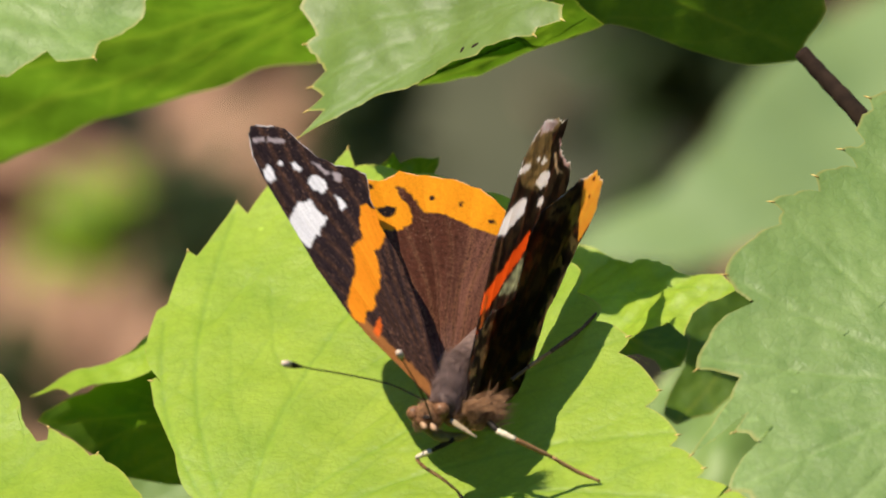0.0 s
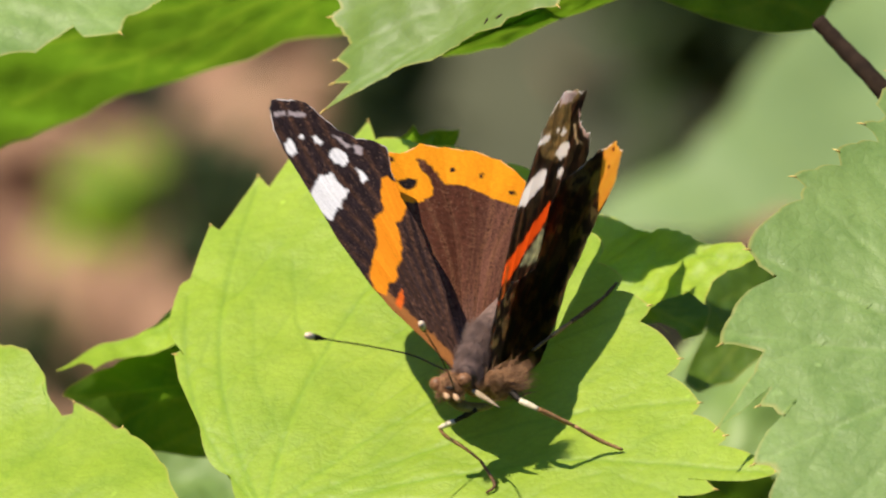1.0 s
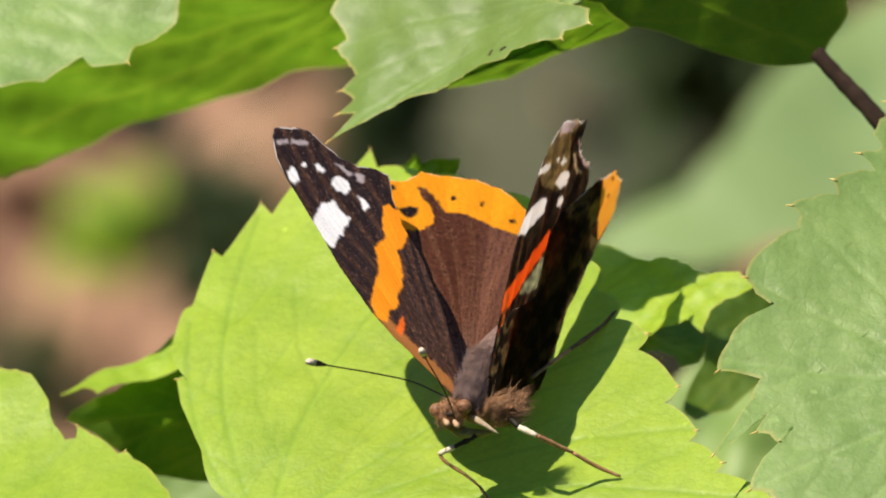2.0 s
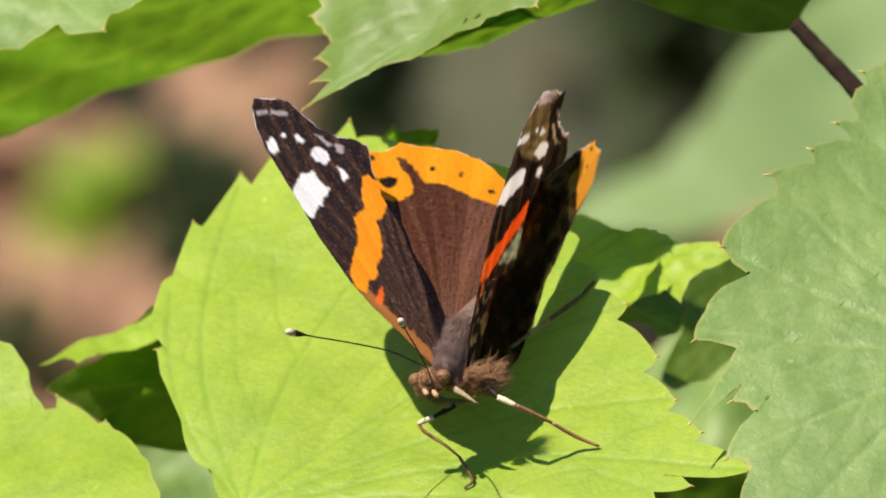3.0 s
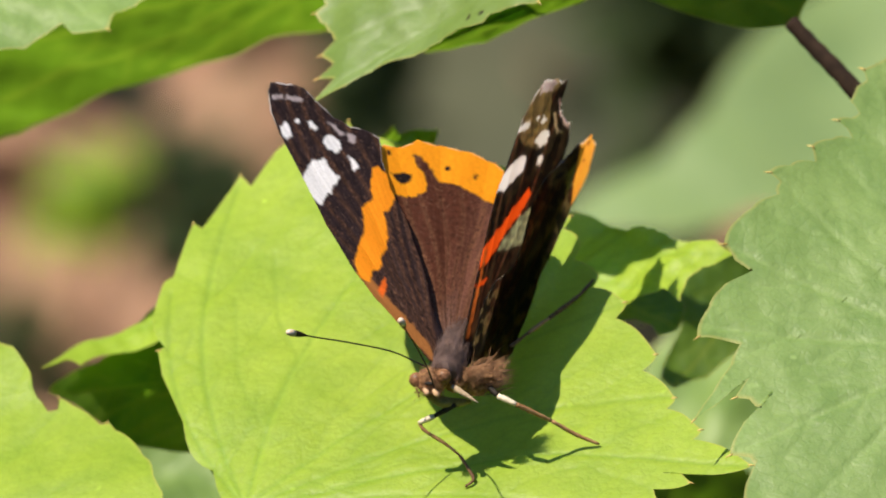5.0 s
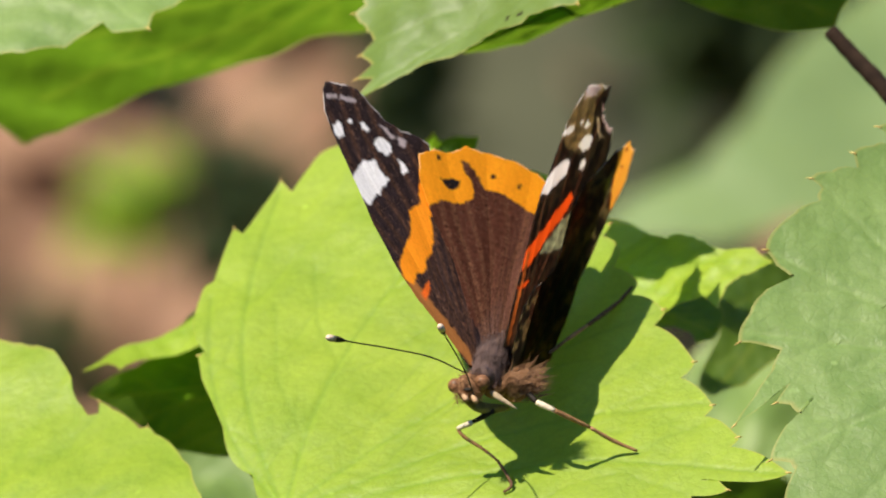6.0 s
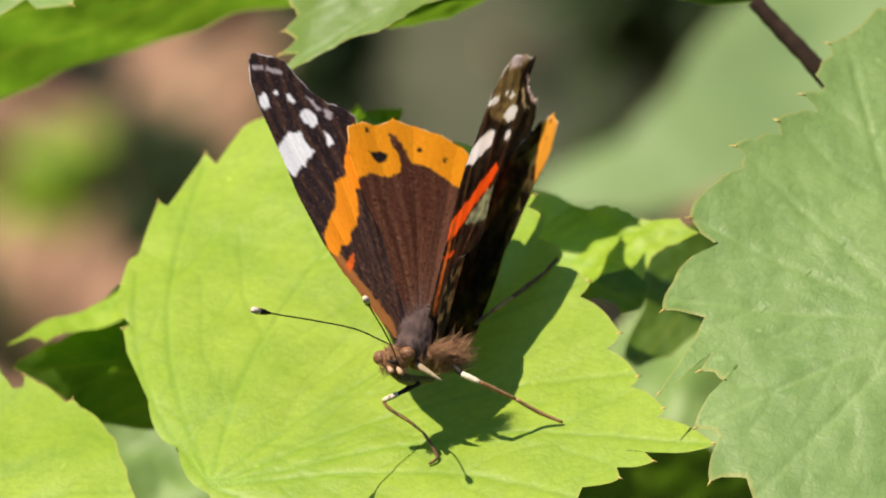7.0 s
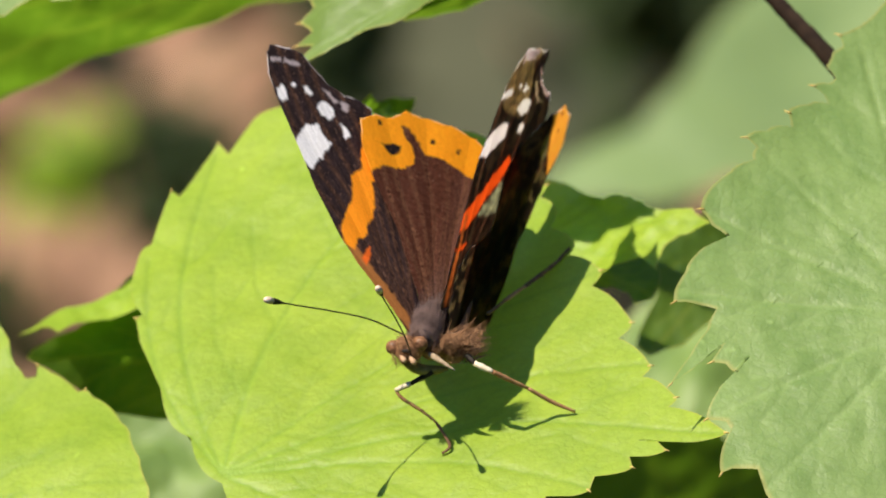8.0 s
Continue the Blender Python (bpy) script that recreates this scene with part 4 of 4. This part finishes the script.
bm = bmesh.new()
blob(bm, (-2.89, -9.43, 11.74), (1.55, 1.3, 1.3))
head = part("head", bm, FUR, butterfly, "brown furry head")
for ex, ey, ez in ((-4.31, -9.53, 11.94), (-1.79, -9.99, 12.67)):
    bm = bmesh.new()
    blob(bm, (ex, ey, ez), (0.74, 0.70, 0.72))
    part("eye", bm, EYE, head, "brown compound eye")
bm = bmesh.new()
hairs(bm, (-2.89, -9.77, 12.64), Vector((-3.40, -11.91, 16.84)) - Vector((-2.89, -9.77, 12.64)), 0.5, 700, 0.55, 0.016, 31, (1.1, 0.7, 0.6))
hairs(bm, (-3.15, -10.40, 11.42), Vector((-3.41, -13.86, 12.44)) - Vector((-3.15, -10.40, 11.42)), 0.5, 500, 0.8, 0.018, 32, (1.3, 0.4, 0.7))
part("head_fur", bm, FUR, head)
bm = bmesh.new()
blob(bm, (-3.10, -10.63, 12.30), (0.46, 0.2, 0.2))
part("brow", bm, BLACK, head)
for a, b, c in (((-2.73, -10.73, 11.66), (-2.52, -11.39, 11.76), (-2.26, -11.76, 11.59)), ((-3.68, -10.66, 11.74), (-3.41, -11.33, 11.85), (-3.20, -11.67, 11.72))):
    bm = bmesh.new()
    tube(bm, curve_points([a, b, c], 4), [0.16, 0.2, 0.23, 0.25, 0.27, 0.28, 0.27, 0.22, 0.1], 10)
    part("palp", bm, PALP, head, "tan scaly palp")
bm = bmesh.new()
tube(bm, curve_points([(-0.96, -10.14, 11.61), (-0.02, -10.91, 11.41), (1.45, -11.78, 10.88)], 4), [0.2, 0.28, 0.3, 0.29, 0.26, 0.22, 0.18, 0.12, 0.05], 10)
part("foreleg", bm, CREAM, butterfly, "folded cream foreleg")
bm = bmesh.new()
tube(bm, curve_points([(-3.68, -9.09, 10.50), (-1.85, -9.80, 9.53), (0.77, -9.00, 8.93)], 4), [0.3, 0.45, 0.5, 0.55, 0.55, 0.5, 0.45, 0.35, 0.15], 10)
part("chin", bm, plain_material("pale_chin", (0.15, 0.12, 0.045), (0.30, 0.25, 0.10), 2000), head, "pale yellow-grey chin")

for pts in (((-3.0, -8.55, 12.45), (-4.39, -8.6, 13.35), (-6.75, -9.34, 15.19), (-10.41, -11.29, 17.62), (-13.53, -13.30, 19.77), (-15.85, -15.5, 21.95)), ((-2.64, -10.9, 11.95), (-3.22, -11.9, 14.9), (-4.21, -12.99, 18.16), (-5.09, -14.14, 20.84), (-5.60, -15.39, 22.99))):
    bm = bmesh.new()
    line = curve_points(pts, 8)
    tube(bm, line, [0.075] * (len(line) - 6) + [0.09, 0.16, 0.25, 0.30, 0.31, 0.27], 8)
    antenna = part("antenna", bm, BLACK, butterfly, "thin black antenna with a pale-tipped club")
    bm = bmesh.new()
    d = (line[-1] - line[-2]).normalized()
    tube(bm, [line[-1] - d * 0.35, line[-1] + d * 0.15, line[-1] + d * 0.55, line[-1] + d * 0.72], [0.335, 0.34, 0.27, 0.06], 8)
    part("antenna_tip", bm, TIP_PALE, antenna, "cream club tip")


def leg(joints, cuts, radii, mats):
    """A jointed leg: thigh, pale knee band, shin and foot, each a run of joints; knobs and fine spines on the shin."""
    thigh = None
    r = random.Random(len(joints))
    for name, (a, b), radius, mat in zip(("thigh", "knee_band", "shin", "foot"), cuts, radii, mats):
        bm = bmesh.new()
        line = curve_points(joints[a:b + 1], 6)
        n = len(line) - 1
        tube(bm, line, [radius * (0.82 + 0.25 * math.sin(3.14 * i / n) + r.uniform(-0.08, 0.10)) * (1.0 - 0.25 * i / n) for i in range(n + 1)], 8)
        if name != "thigh":
            for p, q in zip(line[1:-1:2], line[2::2]):
                hairs(bm, p, q - p, 0.55, 3, 0.42, 0.018, r.random(), (0.05, 0.05, 0.05))
        ob = part(name, bm, mat, thigh or butterfly, "" if thigh else "jointed tan and black leg")
        thigh = thigh or ob


leg(((2.53, -9.75, 11.14), (3.31, -10.78, 10.91), (5.00, -11.55, 10.50), (6.43, -11.28, 9.44), (8.34, -10.86, 7.99), (10.57, -10.60, 6.20), (12.80, -10.63, 5.03)),
    ((0, 1), (1, 2), (2, 4), (4, 6)), (0.34, 0.33, 0.26, 0.21), (BLACK, PALE, LEG, LEG))
leg(((-0.65, -10.04, 9.38), (-2.66, -10.06, 8.07), (-4.14, -9.70, 7.01), (-3.51, -10.10, 6.32), (-1.71, -10.40, 5.08), (-0.33, -10.99, 4.13), (0.56, -12.09, 3.23), (0.93, -12.90, 2.65), (0.19, -13.31, 2.17)),
    ((0, 1), (1, 2), (2, 5), (5, 8)), (0.30, 0.30, 0.18, 0.18), (BLACK, PALE, LEG, LEG_DARK))
leg(((4.63, -1.38, 9.72), (6.25, 2.21, 8.59), (8.26, 5.48, 7.90), (10.22, 8.53, 7.38), (11.42, 10.53, 7.10), (12.63, 12.67, 7.14)),
    ((0, 1), (1, 2), (2, 4), (4, 5)), (0.20, 0.22, 0.24, 0.18), (LEG_DARK, LEG, LEG_DARK, LEG_DARK))


# ---- the background ----
def stem(name, pts, radii, mat, label, category="stem", group=""):
    bm = bmesh.new()
    line = curve_points(pts, 8)
    n = len(line)
    tube(bm, line, [radii[0] + (radii[1] - radii[0]) * i / (n - 1) + 0.05 * radii[0] * math.sin(i * 1.7) for i in range(n)], 12)
    ob = part(name, bm, mat, None)
    return tagged(ob, label, category, group)


stem("leaf_stalk", [(33.1, 40.0, -2.9), (35.7, 37.4, -4.6), (38.9, 33.7, -6.3), (44.2, 28.8, -11.4), (49.8, 23.4, -22.3)], (0.75, 1.05), BARK, "dark brown vine stalk holding a leaf")

bm = bmesh.new()
bmesh.ops.create_grid(bm, x_segments=120, y_segments=120, size=3.0)
for v in bm.verts:
    v.co.z = 0.012 * noise.noise(v.co * 9) + 0.02 * noise.noise(v.co * 2.5)
    if max(abs(v.co.x), abs(v.co.y)) > 2.99:
        v.co = Vector((v.co.x * 1000, v.co.y * 1000, -0.02))
ground = part("ground", bm, SOIL, None)
ground.location = (0, 1.0, -1.2)
tagged(ground, "dry pinkish-brown soil with leaf litter", "ground", kind="structure")


def foliage(name, at, spread, count, size, mat, label, seed, kind="", category="bush", lid=None):
    """A clump of many small pointed leaves."""
    r = random.Random(seed)
    verts, faces = [], []
    for _ in range(count):
        p = Vector(at) * MM + Vector([r.gauss(0, s) * MM for s in spread])
        turn = Euler([r.uniform(-0.9, 0.9), r.uniform(-0.9, 0.9), r.uniform(0, 6.28)])
        m = Matrix.Translation(p) @ turn.to_matrix().to_4x4()
        if lid is not None and 0.588 * p.y + 0.809 * p.z > lid * MM:
            continue
        s = size * MM * r.uniform(0.6, 1.2)
        k = len(verts)
        for a, b, c in ((0, 0, 0), (0.35, 0.32, 0.06), (0.8, 0.26, 0.02), (1.3, 0, -0.12), (0.8, -0.26, 0.02), (0.35, -0.32, 0.06), (0.6, 0, -0.03)):
            verts.append(m @ (Vector((a, b, c)) * s))
        faces += [(k, k + 6, k + 1), (k + 1, k + 6, k + 2), (k + 2, k + 6, k + 3), (k + 3, k + 6, k + 4), (k + 4, k + 6, k + 5), (k + 5, k + 6, k)]
    me = bpy.data.meshes.new(name)
    me.from_pydata([tuple(v) for v in verts], [], faces)
    return tagged(link_mesh(name, me, mat, None), label, category, kind=kind)


def shrub(at, spread, count, size, mat, label, seed):
    """A shrub whose leaves are parts on one shared mesh, on a short woody stem."""
    r = random.Random(seed)
    thing = tagged(new("shrub"), label, "shrub")
    thing.location = Vector(at) * MM
    me = bpy.data.meshes.new("leaf")
    s = size * MM
    me.from_pydata([(a * s, b * s, c * s) for a, b, c in ((0, 0, 0), (0.35, 0.32, 0.06), (0.8, 0.26, 0.02), (1.3, 0, -0.12), (0.8, -0.26, 0.02), (0.35, -0.32, 0.06), (0.6, 0, -0.03))], [], [(0, 6, 1), (1, 6, 2), (2, 6, 3), (3, 6, 4), (4, 6, 5), (5, 6, 0)])
    me.shade_smooth()
    me.materials.append(mat)
    bm = bmesh.new()
    tube(bm, [(0, 0, -1200 - at[2]), (spread[0] * 0.5, 0, (-1200 - at[2]) * 0.5), (0, 0, 0)], [size * 0.10, size * 0.08, size * 0.04], 8)
    part("stem", bm, BARK, thing)
    for _ in range(count):
        ob = new("leaf", me)
        ob.parent = thing
        k = r.uniform(0.7, 1.2)
        ob.matrix_basis = Matrix.LocRotScale([r.gauss(0, q) * MM for q in spread], Euler([r.uniform(-0.9, 0.9), r.uniform(-0.9, 0.9), r.uniform(0, 6.28)]), (k, k, k))


foliage("leaf_litter", (0, 1650, -1185), (420, 420, 4), 2500, 55, LITTER, "dry brown fallen leaves on the soil", 3, "stuff", "litter")
# an unseen hedge ring, added on all sides to cut the low sky light
bm = bmesh.new()
rings = []
for lift, out in ((0.0, 0.0), (0.8, -0.05), (1.6, 0.0), (2.5, -0.04), (3.2, 0.03), (3.3, 0.2), (3.25, 0.5), (0.0, 0.6)):
    row = []
    for i in range(160):
        a = 6.28319 * i / 160
        p = Vector((math.cos(a), math.sin(a), 0)) * (2.5 + out)
        d = 0.12 * noise.noise(Vector((p.x * 3, p.y * 3, lift * 3))) + 0.06 * noise.noise(Vector((p.x * 9, p.y * 9, lift * 9)))
        row.append(bm.verts.new((p.x * (1 + d), p.y * (1 + d) + 0.1, lift - 1.25 + (d if lift > 3 else 0))))
    rings.append(row)
for r0, r1 in zip(rings, rings[1:]):
    for i in range(160):
        bm.faces.new((r0[i], r1[i], r1[(i + 1) % 160], r0[(i + 1) % 160]))
tagged(part("backdrop", bm, ADDED_HEDGE, None), "unseen dark green hedge ring added to block low sky light", "hedge", kind="structure")
# unseen dark leaves added below, to stop warm light bouncing up from the soil
foliage("bounce_blocker", (10, -60, -170), (150, 100, 45), 5000, 36, BUSH, "unseen dark leaves added below the vine to block bounced light", 2, "stuff", "foliage", -75)
shrub((-95.8, 1502.5, -1079.4), (4.5, 5.5, 4.5), 64, 12, LEAF_YOUNG, "low green plant growing from the soil", 5)
shrub((-72.6, 1504.7, -1076.4), (9, 10, 9), 80, 13, BUSH, "low green plant, its leaves coloured dark as if shaded", 6)
# added plant that darkens a shaded stretch of soil
shrub((-115.0, 1480.0, -1111.0), (8, 7, 7), 50, 13, BUSH, "small dark plant added where the soil lies in shade", 8)
# dark shrubs added where the background lies in deep shade
shrub((58.0, 1170.0, -770.0), (9, 18, 22), 330, 22, BUSH, "dense shrub coloured near-black to stand for deep shade", 7)
shrub((-18.5, 1156.5, -790.1), (4.6, 8, 14), 140, 13, BUSH, "thin dark shrub added for a shaded strip behind", 9)
bm = bmesh.new()
bmesh.ops.create_cube(bm, size=1.0, matrix=Matrix.Diagonal((0.104, 0.30, 0.05, 1)))
bmesh.ops.bevel(bm, geom=bm.edges[:], offset=0.012, segments=4, affect="EDGES")
bmesh.ops.subdivide_edges(bm, edges=bm.edges[:], cuts=2)
for v in bm.verts:
    v.co += v.co.normalized() * 0.004 * noise.noise(v.co * 40)
stone = tagged(part("garden_stone", bm, STONE, None), "flat olive-grey weathered garden stone on the soil", "stone")
stone.location = Vector((10.6, 1690.0, -1170.1)) * MM
stone.rotation_euler = (0, 0, radians(4))



def motions():
    """The wings draw back along the body, and the outer leaves stir in the breeze."""
    still, sunk = (0, 0, 0, 0, 0, 0), (0, 0, 0, 0, 4.05, -2.94)
    # degrees about x, y and z at the hinge, then millimetres, at 5.3, 5.5, 6.0, 6.5, 7.0, 7.5 and 8.0 s
    swings = (
        (forewing_spread, still, (-0.6, 5.6, -2.6, -0.35, 0.33, 0.45), (-0.8, 6.1, -2.6, -0.36, 0.33, 0.45), (-1.9, 7.5, -2.8, -0.26, 0.27, 0.41), (-1.4, 7.5, -3.6, -0.42, 0.22, 0.46), (-1.9, 7.5, -3.6, -0.38, 0.16, 0.45), (-2.7, 8.3, -3.3, -0.38, 0.22, 0.36), (-1.9, 9.1, -3.1, -0.13, 0.05, 0.04)),
        (hindwing_spread, sunk, (-0.9, 5.8, -3.4, -0.02, 0.05, 0.12), (-0.8, 6.6, -3.3, 0.02, 0.03, 0.08), (0.3, 10.0, -1.2, 0.42, -0.14, -0.28), (0.8, 12.2, -0.6, 0.52, -0.26, -0.42), (0.9, 12.5, 0.0, 0.70, -0.34, -0.52), (0.6, 12.5, 0.3, 0.76, -0.34, -0.56), (0.2, 11.7, 0.3, 1.02, -0.30, -0.62)),
        (forewing_raised, still, (-0.8, 0.8, -1.2, -0.22, 0.96, 1.42), (-0.8, 0.9, -1.2, -0.21, 0.96, 1.44), (-0.9, 1.7, -0.8, 0.0, 1.0, 1.5), (-0.9, 1.3, -0.8, 0.07, 1.0, 1.6), (-1.0, 1.8, -0.8, 0.04, 1.1, 1.58), (-0.9, 2.6, -1.0, -0.04, 1.2, 1.6), (-1.1, 2.7, -1.0, -0.08, 1.0, 1.4)),
        (hindwing_raised, still, (3.4, 5.7, 0.6, -0.04, 0.01, 0.02), (3.4, 5.6, 0.6, -0.04, 0.01, 0.02), (2.9, 4.6, 0.8, 0.0, 0.02, 0.03), (2.7, 4.2, 0.8, 0.03, 0.03, 0.04), (2.4, 3.8, 0.9, 0.03, 0.04, 0.05), (2.4, 3.8, 0.8, 0.01, 0.05, 0.06), (1.5, 3.0, 0.8, -0.03, 0.04, 0.05)),
    )
    for ob, start, *later in swings:
        m = ob.matrix_basis.copy()
        p = Matrix.Translation(m.translation)
        rows = []
        for t, (rx, ry, rz, sx, sy, sz) in zip((0.0, 4.2, 5.3, 5.5, 6.0, 6.5, 7.0, 7.5, 8.0), (start, start, *later)):
            turn = Vector((rx, ry, rz))
            swing = Matrix.Rotation(radians(turn.length), 4, turn.normalized()) if turn.length else Matrix()
            rows.append((t, Matrix.Translation((sx * MM, sy * MM, sz * MM)) @ p @ swing @ p.inverted() @ m))
        walk(ob, rows)
    times = (0.0, 0.5, 1.0, 1.2, 2.3, 2.5, 3.0, 3.5, 4.0, 5.5, 6.0, 6.5, 7.0, 7.5, 8.0)
    # across and up, in tenths of a millimetre
    stir_right = ((1, 2), (-1, -5), (4, -4), (-1, -2), (5, -3), (-1, 0), (2, -2), (0, 0), (3, 1), (7, -2), (9, 1), (11, -1), (8, 4), (11, -7), (7, 2))
    stir_top = ((-4, -4), (-2, -15), (1, -3), (-2, -5), (5, -5), (-2, -3), (0, -2), (0, 0), (2, 1), (5, 4), (3, 8), (6, 8), (3, 5), (5, 3), (6, 3))
    for ob, stir in ((leaf_right, stir_right), (leaf_top, stir_top), (leaf_fold, stir_top), (leaf_torn, stir_top), (leaf_hung, stir_top), (leaf_lobe, stir_top)):
        m = ob.matrix_world.copy()
        walk(ob, [(t, Matrix.Translation((a * 1e-4, b * 0.59e-4, b * 0.81e-4)) @ m) for t, (a, b) in zip(times, stir)])


motions()
